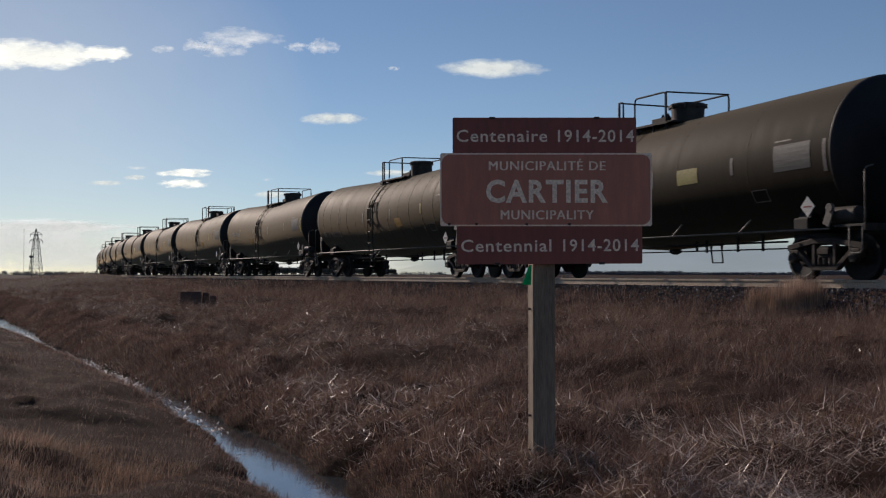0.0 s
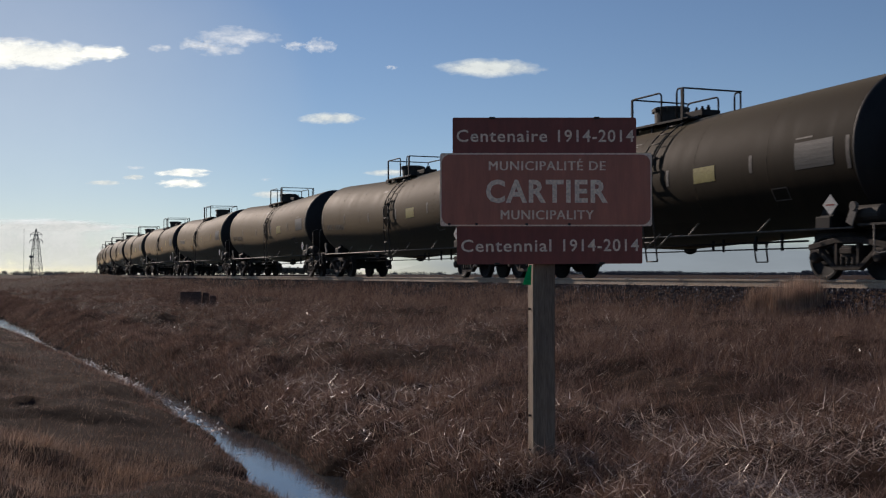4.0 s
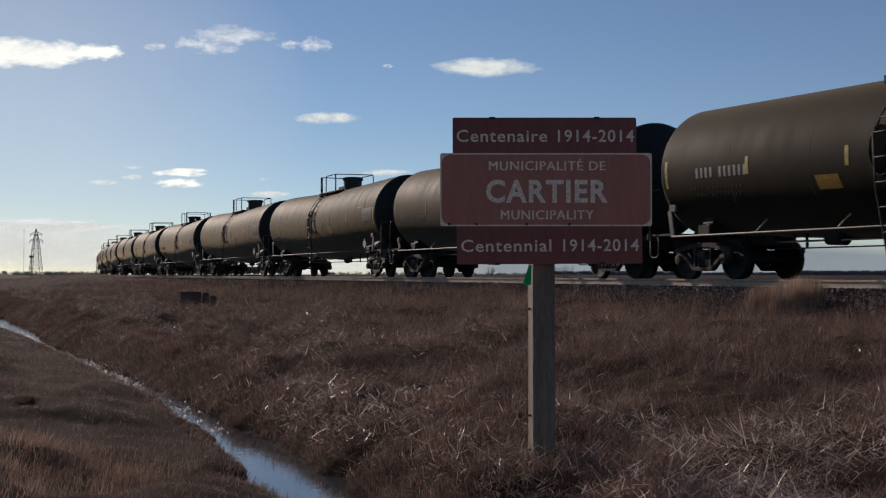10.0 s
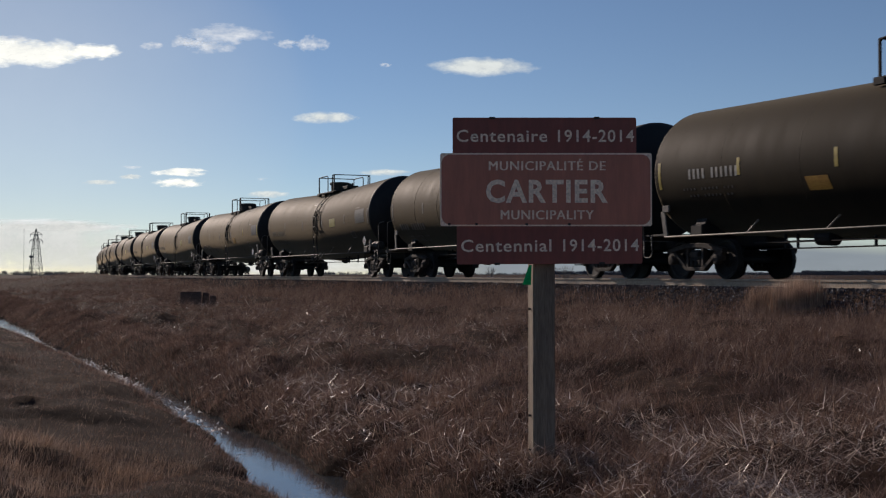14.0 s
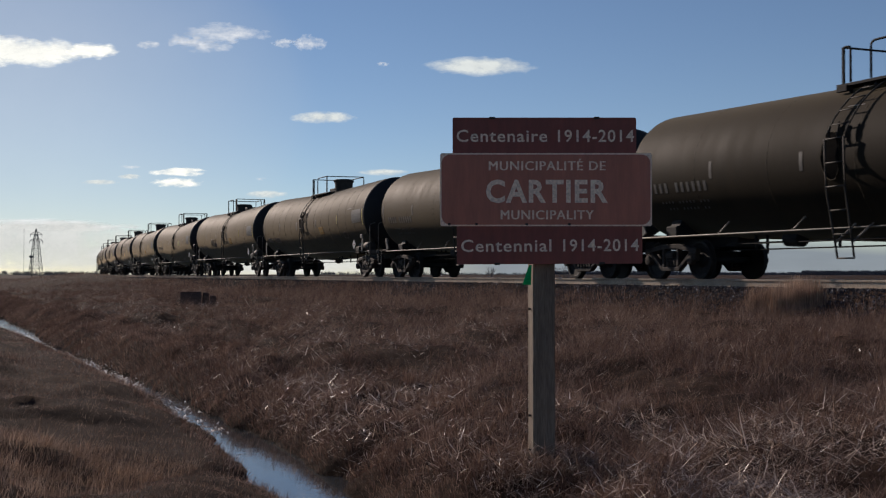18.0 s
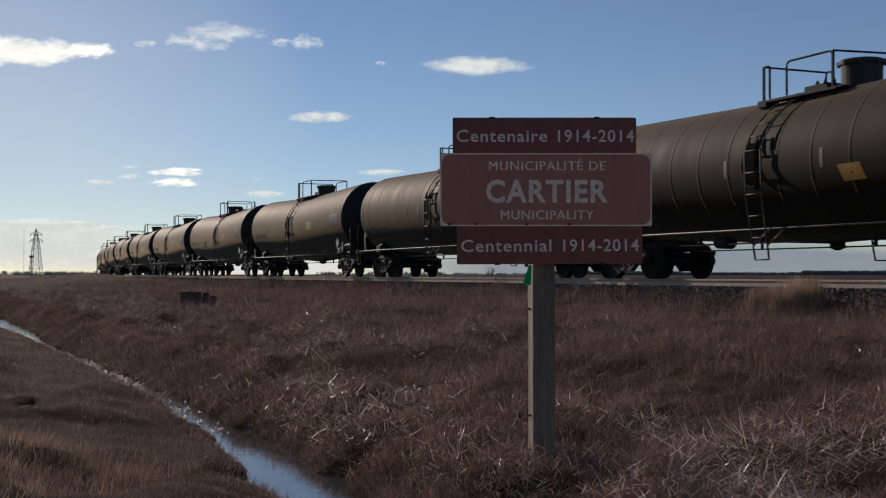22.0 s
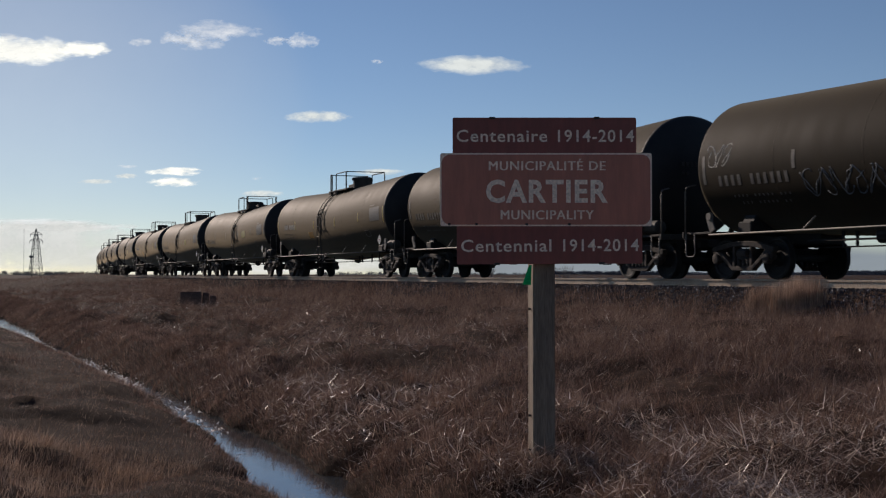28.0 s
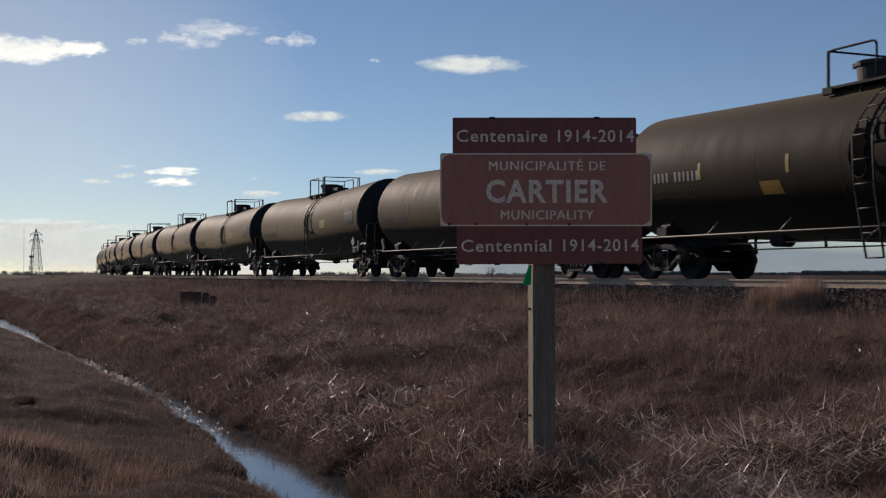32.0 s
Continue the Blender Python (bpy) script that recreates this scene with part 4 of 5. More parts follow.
def graffiti(car, x, up, w, h, seed, mat):
    """Sprayed scrawl on the tank's side: loose bent strokes that say nothing."""
    rng = random.Random(seed)
    bm = bmnew()
    n = max(3, int(w / 0.28))
    for k in range(n):
        pts = []
        x0 = x + w * k / n
        ph, turns = rng.uniform(0, 6.28), rng.uniform(0.7, 1.5)
        for j in range(14):
            f = j / 13
            px = x0 + 0.28 * (0.5 + 0.55 * math.sin(ph + 6.28 * turns * f)) + 0.1 * f
            pu = up + h * (0.5 + 0.5 * math.sin(ph * 1.7 + 6.28 * f * rng.uniform(0.95, 1.05)))
            pts.append(on_shell(px, pu, -0.0095)[0])
        tube(bm, pts, 0.016, 5)
    part("graffiti", bm, mat, car, "pale sprayed scrawl")
    car["label"] = "dusty black tank car with pale graffiti on its side"


# The train's order from its first car in view to its last; A smooth, B smooth with bold stencils, C with rings.
FIRST = -2
ORDER = "AACBCCAAABCAABACCABCACAAACCACCAAAAAAABAABAAACABAACAB"
FLIPPED = {-1, 0, 1, 7, 9, 11, 13, 14, 21, 22, 23, 26, 27, 28, 30, 31, 33, 35, 37}
LABELS = {"A": "dusty black tank car with a pale yellow side label", "B": "dusty black tank car with bold white stencils", "C": "dusty black ringed tank car with an orange label"}
CARS = []


def build_train():
    kept = {}
    for i, kind in enumerate(ORDER):
        k = FIRST + i
        flip = k in FLIPPED
        if (kind, flip) not in kept:
            kept[kind, flip] = build_car(kind, flip, LABELS[kind])
            CARS.append((k, kept[kind, flip]))
        else:
            CARS.append((k, copy_thing(kept[kind, flip], Matrix())))


build_train()
for number, car in CARS:
    if number == 24:
        graffiti(car, -3.2, -0.55, 1.5, 0.42, 3, M_WHITE)
    if number == 29:
        graffiti(car, -3.9, -0.75, 1.8, 0.55, 4, M_WHITE)
    if number == 33:
        graffiti(car, -7.5, -0.05, 0.8, 0.5, 5, M_BRIGHT)
        graffiti(car, -4.4, -0.80, 2.6, 0.55, 6, M_GRAFFITI)
        graffiti(car, 1.2, -0.85, 1.4, 0.5, 7, M_GRAFFITI)
        graffiti(car, 5.0, -0.6, 1.6, 0.6, 8, M_WHITE)


# ---- sky and distance ----
PITCH = radians(1.215)


def far_point(px, py, dist):
    """A place dist metres ahead, seen px to the right and py down in a view 1568 by 882."""
    a, b = (px - 784) / 2102.47, (441 - py) / 2102.47
    yy, zz = math.cos(PITCH) - b * math.sin(PITCH), math.sin(PITCH) + b * math.cos(PITCH)
    return a * dist / yy, dist, EYE_Z + zz * dist / yy


def cloud_material(name, colour, strength, soft, ragged, grain, thick=1.0, lack=0.3):
    """A sunlit cloud: bright, ragged at its rim, thin where the noise says so."""
    m = bpy.data.materials.new(name)
    m.use_nodes = True
    n, l = m.node_tree.nodes, m.node_tree.links
    for old in [x for x in n if x.type != 'OUTPUT_MATERIAL']:
        n.remove(old)
    out = n["Material Output"]
    tc, oi = n.new("ShaderNodeTexCoord"), n.new("ShaderNodeObjectInfo")

    def math_node(op, a, b=None, clamp=False):
        x = n.new("ShaderNodeMath")
        x.operation, x.use_clamp = op, clamp
        for k, v in enumerate((a, b)):
            if v is None:
                continue
            if isinstance(v, (int, float)):
                x.inputs[k].default_value = v
            else:
                l.new(v, x.inputs[k])
        return x.outputs[0]
    sep = n.new("ShaderNodeSeparateXYZ")
    l.new(tc.outputs["Object"], sep.inputs[0])
    r = math_node('ADD', math_node('POWER', math_node('ABSOLUTE', sep.outputs[0]), 2.0), math_node('POWER', math_node('ABSOLUTE', sep.outputs[2]), 2.0))
    mp = n.new("ShaderNodeMapping")
    mp.inputs["Scale"].default_value = grain
    l.new(tc.outputs["Object"], mp.inputs[0])
    tex = n.new("ShaderNodeTexNoise")
    tex.noise_dimensions = '4D'
    tex.inputs["Scale"].default_value, tex.inputs["Detail"].default_value, tex.inputs["Roughness"].default_value = 1.0, 8.0, 0.60
    l.new(mp.outputs[0], tex.inputs["Vector"])
    l.new(math_node('MULTIPLY', oi.outputs["Random"], 37.0), tex.inputs["W"])
    body = math_node('SUBTRACT', 1.0, r)
    cut = math_node('MULTIPLY', math_node('SUBTRACT', tex.outputs["Fac"], 0.5), ragged)
    alpha = math_node('MULTIPLY', math_node('ADD', math_node('SUBTRACT', body, lack), cut), soft, True)
    rim = math_node('MULTIPLY', body, 6.0, True)
    alpha = math_node('MULTIPLY', math_node('MULTIPLY', alpha, rim), thick, True)
    em = n.new("ShaderNodeEmission")
    tone = ramp(n, l, tex.outputs["Fac"], [(0.3, tuple(c * 0.80 for c in colour)), (0.65, colour)])
    l.new(tone, em.inputs[0])
    em.inputs[1].default_value = strength
    tr = n.new("ShaderNodeBsdfTransparent")
    mx = n.new("ShaderNodeMixShader")
    l.new(alpha, mx.inputs[0])
    l.new(tr.outputs[0], mx.inputs[1])
    l.new(em.outputs[0], mx.inputs[2])
    l.new(mx.outputs[0], out.inputs[0])
    return m


M_CLOUD = cloud_material("bright_cloud", (1.0, 0.98, 0.84), 1.12, 1.7, 2.6, (2.2, 0, 1.2), 1.0, 0.30)
M_WISP = cloud_material("broken_cloud", (1.0, 0.98, 0.90), 0.92, 0.75, 3.6, (2.2, 0, 1.3), 0.80, 0.36)
M_SOFT = cloud_material("grey_white_cloud", (0.96, 0.98, 0.87), 0.84, 1.3, 1.9, (2.4, 0, 1.0), 0.95, 0.26)
M_BANK = cloud_material("low_cloud_bank", (0.98, 0.97, 0.86), 0.78, 1.2, 2.2, (5.0, 0, 1.0), 0.92, 0.12)
CLOUDS = []


def build_cloud(px, py, w, h, mat, label, drift=(-32, -4), dist=4200.0):
    """A far cloud w wide and h high, as a gently bowed sheet."""
    n, m = 16, 6
    u, v = np.meshgrid(np.linspace(-1, 1, n), np.linspace(-1, 1, m), indexing="ij")
    co = np.stack([u, 0.06 * (u * u + v * v) * 200, v], -1).reshape(-1, 3)
    me = array_mesh("cloud", co, grid_faces(n, m), mat, True)
    ob = tagged(new("cloud", me), label, "cloud", "clouds in the sky", "")
    x, y, z = far_point(px, py, dist)
    k = dist / 2102.47
    ob.location = (x, y, z)
    ob.scale = (w / 2 * k, 1, h / 2 * k)
    CLOUDS.append((ob, drift[0] * k, -drift[1] * k))
    return ob


LBL = "small bright white cloud in a blue sky"
for row in ((70, 99, 300, 58, M_CLOUD, "long bright sunlit cloud", (-42, -9)), (20, 94, 300, 66, M_CLOUD, "long bright sunlit cloud", (-42, -9)), (175, 95, 160, 34, M_CLOUD, "bright ragged tail of a long cloud", (-42, -9)), (25, 72, 130, 16, M_WISP, "thin wisp over a long bright cloud", (-42, -9)),
            (425, 66, 175, 44, M_WISP, "broken wispy white cloud", (-46, -14)), (392, 88, 120, 30, M_WISP, "broken wispy white cloud", (-46, -14)), (352, 78, 90, 30, M_WISP, "broken wispy white cloud", (-46, -14)),
            (290, 87, 60, 18, M_WISP, LBL, (-46, -14)), (525, 82, 58, 20, M_WISP, LBL, (-42, -12)), (570, 82, 72, 34, M_WISP, "broken wispy white cloud", (-42, -12)),
            (872, 121, 228, 40, M_SOFT, "soft grey-white lens-shaped cloud", (-40, -7)), (697, 121, 26, 10, M_WISP, LBL, (-34, -14)),
            (590, 210, 145, 27, M_SOFT, "thin bright lens-shaped cloud", (-31, -4)),
            (328, 306, 130, 19, M_CLOUD, LBL, (-22, -3)), (327, 325, 118, 20, M_CLOUD, LBL, (-22, -3)), (186, 324, 76, 11, M_SOFT, LBL, (-18, -3)),
            (238, 314, 50, 11, M_SOFT, LBL, (-18, -3)), (240, 297, 50, 7, M_WISP, LBL, (-18, -3)), (485, 345, 90, 16, M_SOFT, LBL, (-24, -2)), (690, 306, 110, 14, M_SOFT, LBL, (-22, -2)), (475, 318, 24, 8, M_WISP, LBL, (-22, -2))):
    build_cloud(*row)
build_cloud(20, 432, 560, 92, M_BANK, "low bank of hazy yellowish cloud", (-3, 0))
build_cloud(90, 402, 330, 26, M_BANK, "low bank of hazy yellowish cloud", (-4, 0))
build_cloud(60, 393, 260, 16, M_WISP, "bright scalloped edge of the low cloud bank", (-4, 0))
build_cloud(195, 403, 130, 13, M_WISP, "bright scalloped edge of the low cloud bank", (-4, 0))
build_cloud(400, 460, 900, 70, M_BANK, "low bank of hazy yellowish cloud", (-3, 0))
# an emitting sheet, added to paint haze and sun glow over the left sky
M_VEIL = cloud_material("sun_glow_haze", (1.0, 0.96, 0.80), 0.80, 1.0, 0.25, (1.2, 0, 0.8), 0.34, 0.0)
build_cloud(-160, 190, 1500, 900, M_VEIL, "thin glowing sheet added for the haze and glow towards the sun", (-3, 0), 4400.0)
# a glowing sheet added to turn the yellowish right horizon sky blue-grey
M_HORIZON = cloud_material("horizon_sky_tint", (0.84, 0.95, 1.0), 0.31, 1.6, 0.5, (2.0, 0, 1.0), 0.95, 0.05)
build_cloud(1250, 474, 1300, 110, M_HORIZON, "low pale grey sheet added to tint the sky at the horizon", (-3, 0))


def build_tower():
    """A lattice pylon with two pairs of arms, far off across the plain."""
    d = 770.0
    x0, y0, _ = far_point(63.5, 487, d)
    top = far_point(63.5, 405, d)[2]
    z0 = 0.2
    tower = thing("lattice_pylon", pose(x0, y0, z0), "grey steel lattice power pylon on the plain", "pylon")
    H = top - z0

    def half(f):
        return 3.6 * (1 - f) + 0.9 * f if f < 0.72 else (1.65 - (f - 0.72) / 0.28 * 1.5)
    fs = [0, 0.16, 0.31, 0.45, 0.58, 0.72, 0.80, 0.88, 1.0]
    for sx_, sy_ in ((-1, -1), (1, -1), (1, 1), (-1, 1)):
        bm = bmnew()
        tube(bm, [(sx_ * half(f), sy_ * half(f), f * H) for f in fs], 0.17, 5)
        part("leg", bm, M_STEELFAR, tower)
    for f0, f1 in zip(fs, fs[1:]):
        bm = bmnew()
        a, b = half(f0), half(f1)
        c = [(-1, -1), (1, -1), (1, 1), (-1, 1)]
        for (ux, uy), (vx, vy) in zip(c, c[1:] + c[:1]):
            tube(bm, [(ux * a, uy * a, f0 * H), (vx * b, vy * b, f1 * H)], 0.09, 4)
            tube(bm, [(vx * a, vy * a, f0 * H), (ux * b, uy * b, f1 * H)], 0.09, 4)
            tube(bm, [(ux * b, uy * b, f1 * H), (vx * b, vy * b, f1 * H)], 0.09, 4)
        part("bracing", bm, M_STEELFAR, tower)
    for f, w in ((0.74, 4.2), (0.88, 3.8)):
        for sg in (-1, 1):
            bm = bmnew()
            h = half(f)
            for sy_ in (-1, 1):
                tube(bm, [(sg * h, sy_ * h, f * H), (sg * w, 0, f * H)], 0.13, 4)
                tube(bm, [(sg * h, sy_ * h, f * H + 1.6), (sg * w, 0, f * H + 0.2)], 0.10, 4)
            arm = part("arm", bm, M_STEELFAR, tower)
            bm = bmnew()
            lathe(bm, (sg * w, 0, f * H - 1.6), (0, 0, 1), [(0, 0.14), (1.6, 0.14)], 6, False)
            part("insulator", bm, M_STEELFAR, arm)


M_STEELFAR = plain("dull_galvanised_steel", (0.10, 0.10, 0.10), (0.17, 0.165, 0.16), 0.7, 0, 0.3, 3, 0.0)
build_tower()


def build_pole(px, top_y, dist, r, label, with_box):
    x, y, _ = far_point(px, 487, dist)
    top = far_point(px, top_y, dist)[2]
    pole = thing("utility_pole", pose(x, y, 0.2), label, "pole")
    bm = bmnew()
    tube(bm, [(0, 0, 0), (0, 0, top - 0.2)], r, 6)
    part("shaft", bm, M_STEELFAR, pole)
    if with_box:
        bm = bmnew()
        box(bm, (0, 0, top - 0.5), (1.5, 0.5, 0.7), bevel=0.05)
        part("transformer_box", bm, M_STEELFAR, pole)


build_pole(55.5, 453, 420.0, 0.16, "short utility pole with a box on top", True)
build_pole(42, 404, 1400.0, 0.18, "thin far-off radio mast", False)


def woods(name, rows, mat, seed, label):
    """Far bare trees in belts: heaps of small angular twig clumps. Rows: px from, px to, distance, height, trees."""
    rng = np.random.default_rng(seed)
    base = np.array([(1, 0, 0), (-1, 0, 0), (0, 1, 0), (0, -1, 0), (0, 0, 1), (0, 0, -1)], float)
    tri = np.array([(0, 2, 4), (2, 1, 4), (1, 3, 4), (3, 0, 4), (2, 0, 5), (1, 2, 5), (3, 1, 5), (0, 3, 5)])
    vs = []
    for p0, p1, dist, high, count in rows:
        px = rng.uniform(p0, p1, count)
        h = high * (0.72 + 0.34 * rng.random(count))
        d = dist * rng.uniform(0.97, 1.05, count)
        cx = (px - 784) / 2102.47 * d
        k = 26
        f = rng.random((count, k)) ** 0.8
        spread = 0.42 * h[:, None] * (1.05 - 0.75 * f)
        ox, oy = rng.normal(0, 1, (count, k)) * spread, rng.normal(0, 1, (count, k)) * spread
        size = (0.16 * h[:, None]) * rng.uniform(0.4, 1.2, (count, k)) * (1.15 - 0.7 * f)
        c = np.stack([cx[:, None] + ox, d[:, None] + oy, 0.2 + f * h[:, None]], -1).reshape(-1, 1, 3)
        v = base[None] * rng.uniform(0.4, 1.3, (count * k, 6, 3)) * size.reshape(-1, 1, 1)
        vs.append((c + v).reshape(-1, 3))
    v = np.concatenate(vs)
    f = (tri[None] + (np.arange(len(v) // 6) * 6)[:, None, None]).reshape(-1, 3)
    return tagged(new(name, array_mesh(name, v, f, mat)), label, "woods", kind="stuff")


# grey-brown twigs, with the lightening of distant haze mixed into their colour
M_WOODS = plain("hazed_grey_brown_twigs", (0.12, 0.115, 0.115), (0.20, 0.185, 0.18), 0.95, 0, 0.05, 0.6, 0.0)
M_WOODS2 = plain("far_blue_grey_woods", (0.060, 0.068, 0.088), (0.095, 0.10, 0.12), 0.95, 0, 0.05, 0.6, 0.0)
woods("woods", [(-60, 190, 1500, 5.2, 150), (30, 175, 1300, 3.6, 60), (560, 790, 1700, 5.0, 120), (800, 1010, 1900, 4.0, 120)], M_WOODS, 21, "far bare woods on the horizon")
woods("woods", [(960, 1205, 1500, 5.4, 420), (1100, 1640, 1700, 4.6, 460), (1420, 1640, 1350, 5.6, 300), (1215, 1660, 1500, 3.4, 620), (1440, 1660, 1400, 5.0, 320)], M_WOODS2, 22, "far bare woods on the horizon")


def build_bush(px, py_top, dist, seed):
    rng = random.Random(seed)
    x, y, _ = far_point(px, 487, dist)
    z = float(ground_z(x, y)) - 0.05
    high = far_point(px, py_top, dist)[2] - z
    bush = thing("bare_bush", pose(x, y, z), "small bare leafless bush beyond the track", "bush")
    bm = bmnew()

    def grow(p, d, length, r, depth):
        q = p + d * length
        tube(bm, [p, (p + q) / 2 + Vector((rng.uniform(-1, 1), rng.uniform(-1, 1), 0)) * length * 0.05, q], r, 4)
        if depth:
            for _ in range(rng.choice((2, 3))):
                e = (d + Vector((rng.uniform(-1, 1), rng.uniform(-1, 1), rng.uniform(-0.2, 0.7))) * 0.75).normalized()
                grow(q, e, length * rng.uniform(0.55, 0.8), r * 0.62, depth - 1)
    for _ in range(5):
        grow(Vector((0, 0, 0)), Vector((rng.uniform(-0.6, 0.6), rng.uniform(-0.6, 0.6), 1)).normalized(), high * 0.42, 0.022, 3)
    part("twigs", bm, M_WOODS, bush)


build_bush(1001, 467, 85.0, 5)
build_bush(866, 474, 85.0, 6)
build_bush(1330, 478, 150.0, 7)


# ---- the old culvert ----
def build_culvert():
    d = 30.0
    x, y, _ = far_point(337, 512, d)
    z = far_point(343, 508, d)[2]
    cul = thing("culvert_headwall", pose(x, y, z - 0.96, 0, 0, 12), "old dark timber culvert headwall in the bank", "culvert")
    for k in range(4):
        bm = bmnew()
        box(bm, (0.012 * (k % 2), 0.01 * (k % 3), 0.12 + k * 0.205), (0.52, 0.14, 0.208), (0, 0.6 * (-1) ** k, 0), 0.004)
        part("timber", bm, M_CULV, cul)
    for px_, h in ((0.36, 0.82), (0.54, 0.74)):
        bm = bmnew()
        box(bm, (px_, 0.05, h / 2), (0.16, 0.1, h), (3, 4, 0), 0.02)
        part("stake", bm, M_CULV, cul)


M_CULV = plain("tarred_old_timber", (0.07, 0.050, 0.045), (0.15, 0.105, 0.09), 0.9, 0, 3, 30, 0.004, (0.5, 3, 3), 0, 0.05)
build_culvert()


# ---- grass ----
def grass_material(name, stops, glow, shine=0.12, rough=0.6):
    m = bpy.data.materials.new(name)
    m.use_nodes = True
    n, l = m.node_tree.nodes, m.node_tree.links
    b = n["Principled BSDF"]
    b.inputs["Roughness"].default_value = rough
    b.inputs["Specular IOR Level"].default_value = shine
    geo = n.new("ShaderNodeNewGeometry")
    c = ramp(n, l, geo.outputs["Random Per Island"], stops)
    patchy = noise_node(n, l, 0.7, 3, 0.5)
    c = mix(n, l, 1.0, c, ramp(n, l, patchy, [(0.3, (0.66, 0.60, 0.57)), (0.7, (1.25, 1.25, 1.25))]), 'MULTIPLY')
    clumpy = noise_node(n, l, 3.2, 3, 0.55)
    c = mix(n, l, 1.0, c, ramp(n, l, clumpy, [(0.32, (0.62, 0.60, 0.62)), (0.68, (1.36, 1.34, 1.30))]), 'MULTIPLY')
    l.new(c, b.inputs["Base Color"])
    t = n.new("ShaderNodeBsdfTranslucent")
    l.new(c, t.inputs[0])
    mx = n.new("ShaderNodeMixShader")
    mx.inputs[0].default_value = glow
    l.new(b.outputs[0], mx.inputs[1])
    l.new(t.outputs[0], mx.inputs[2])
    l.new(mx.outputs[0], n["Material Output"].inputs[0])
    return m


M_GRASS = grass_material("dry_red_brown_grass", [(0.0, (0.085, 0.052, 0.043)), (0.45, (0.200, 0.130, 0.100)), (0.9, (0.350, 0.246, 0.190)), (1.0, (0.560, 0.440, 0.350))], 0.22)
M_STRAW = grass_material("bleached_straw", [(0.0, (0.22, 0.145, 0.104)), (0.5, (0.500, 0.375, 0.285)), (0.75, (0.80, 0.68, 0.56)), (1.0, (0.98, 0.90, 0.80))], 0.30, 0.8, 0.4)
M_MAT = grass_material("matted_brown_grass", [(0.0, (0.124, 0.078, 0.063)), (0.5, (0.310, 0.210, 0.162)), (1.0, (0.620, 0.465, 0.365))], 0.2)


M_YELLOWG = grass_material("dull_yellow_grass", [(0.0, (0.22, 0.150, 0.110)), (0.5, (0.42, 0.305, 0.225)), (1.0, (0.66, 0.51, 0.39))], 0.25)


# near-white flakes: the water's sun glint is put into their colour
M_GLINT = grass_material("white_sun_glint", [(0.0, (0.70, 0.72, 0.74)), (1.0, (0.92, 0.93, 0.95))], 0.6, 0.8, 0.2)


def blades(x, y, z, high, wide, lean, toward, curl, rng, simple=False):
    """Tapered bent blades, three triangles each. lean: radians from upright, toward: the way it leans."""
    n = len(x)
    face = rng.uniform(0, math.pi, n)
    fx, fy = np.cos(face) * wide / 2, np.sin(face) * wide / 2
    p0 = np.stack([x, y, z - 0.01], -1)

    def at(f, ln):
        return np.stack([np.cos(toward) * np.sin(ln), np.sin(toward) * np.sin(ln), np.cos(ln)], -1) * (high * f)[:, None]
    p1 = p0 + at(0.5, lean)
    p2 = p1 + at(0.5, np.clip(lean + curl, -1.9, 1.9))
    w = np.stack([fx, fy, np.zeros(n)], -1)
    if simple:
        return np.stack([p0 - w, p0 + w, p2], 1), np.array([(0, 1, 2)])
    v = np.stack([p0 - w, p0 + w, p1 - w * 0.8, p1 + w * 0.8, p2], 1)
    t = np.array([(0, 1, 3), (0, 3, 2), (2, 3, 4)])
    return v, t


def wedge(count, y0, y1, rng, fall=1.6, spread=0.43):
    """Random places on the strip of land before the camera, thinning out with the distance."""
    u = rng.random(count)
    e = 2 - fall
    y = (y0 ** e + u * (y1 ** e - y0 ** e)) ** (1 / e)
    x = rng.uniform(-spread, spread, count) * y
    return x, y


def stuff(name, sets, mat, label):
    vs, fs, k = [], [], 0
    for v, t in sets:
        f = (t[None] + (np.arange(len(v)) * v.shape[1])[:, None, None]).reshape(-1, 3) + k
        k += v.shape[0] * v.shape[1]
        vs.append(v.reshape(-1, 3))
        fs.append(f)
    return tagged(new(name, array_mesh(name, np.concatenate(vs), np.concatenate(fs), mat)), label, "grass", kind="stuff")


def lie_of_land(x, y):
    s, q = where(x, y)
    return s, q - ditch_shift(s, q)


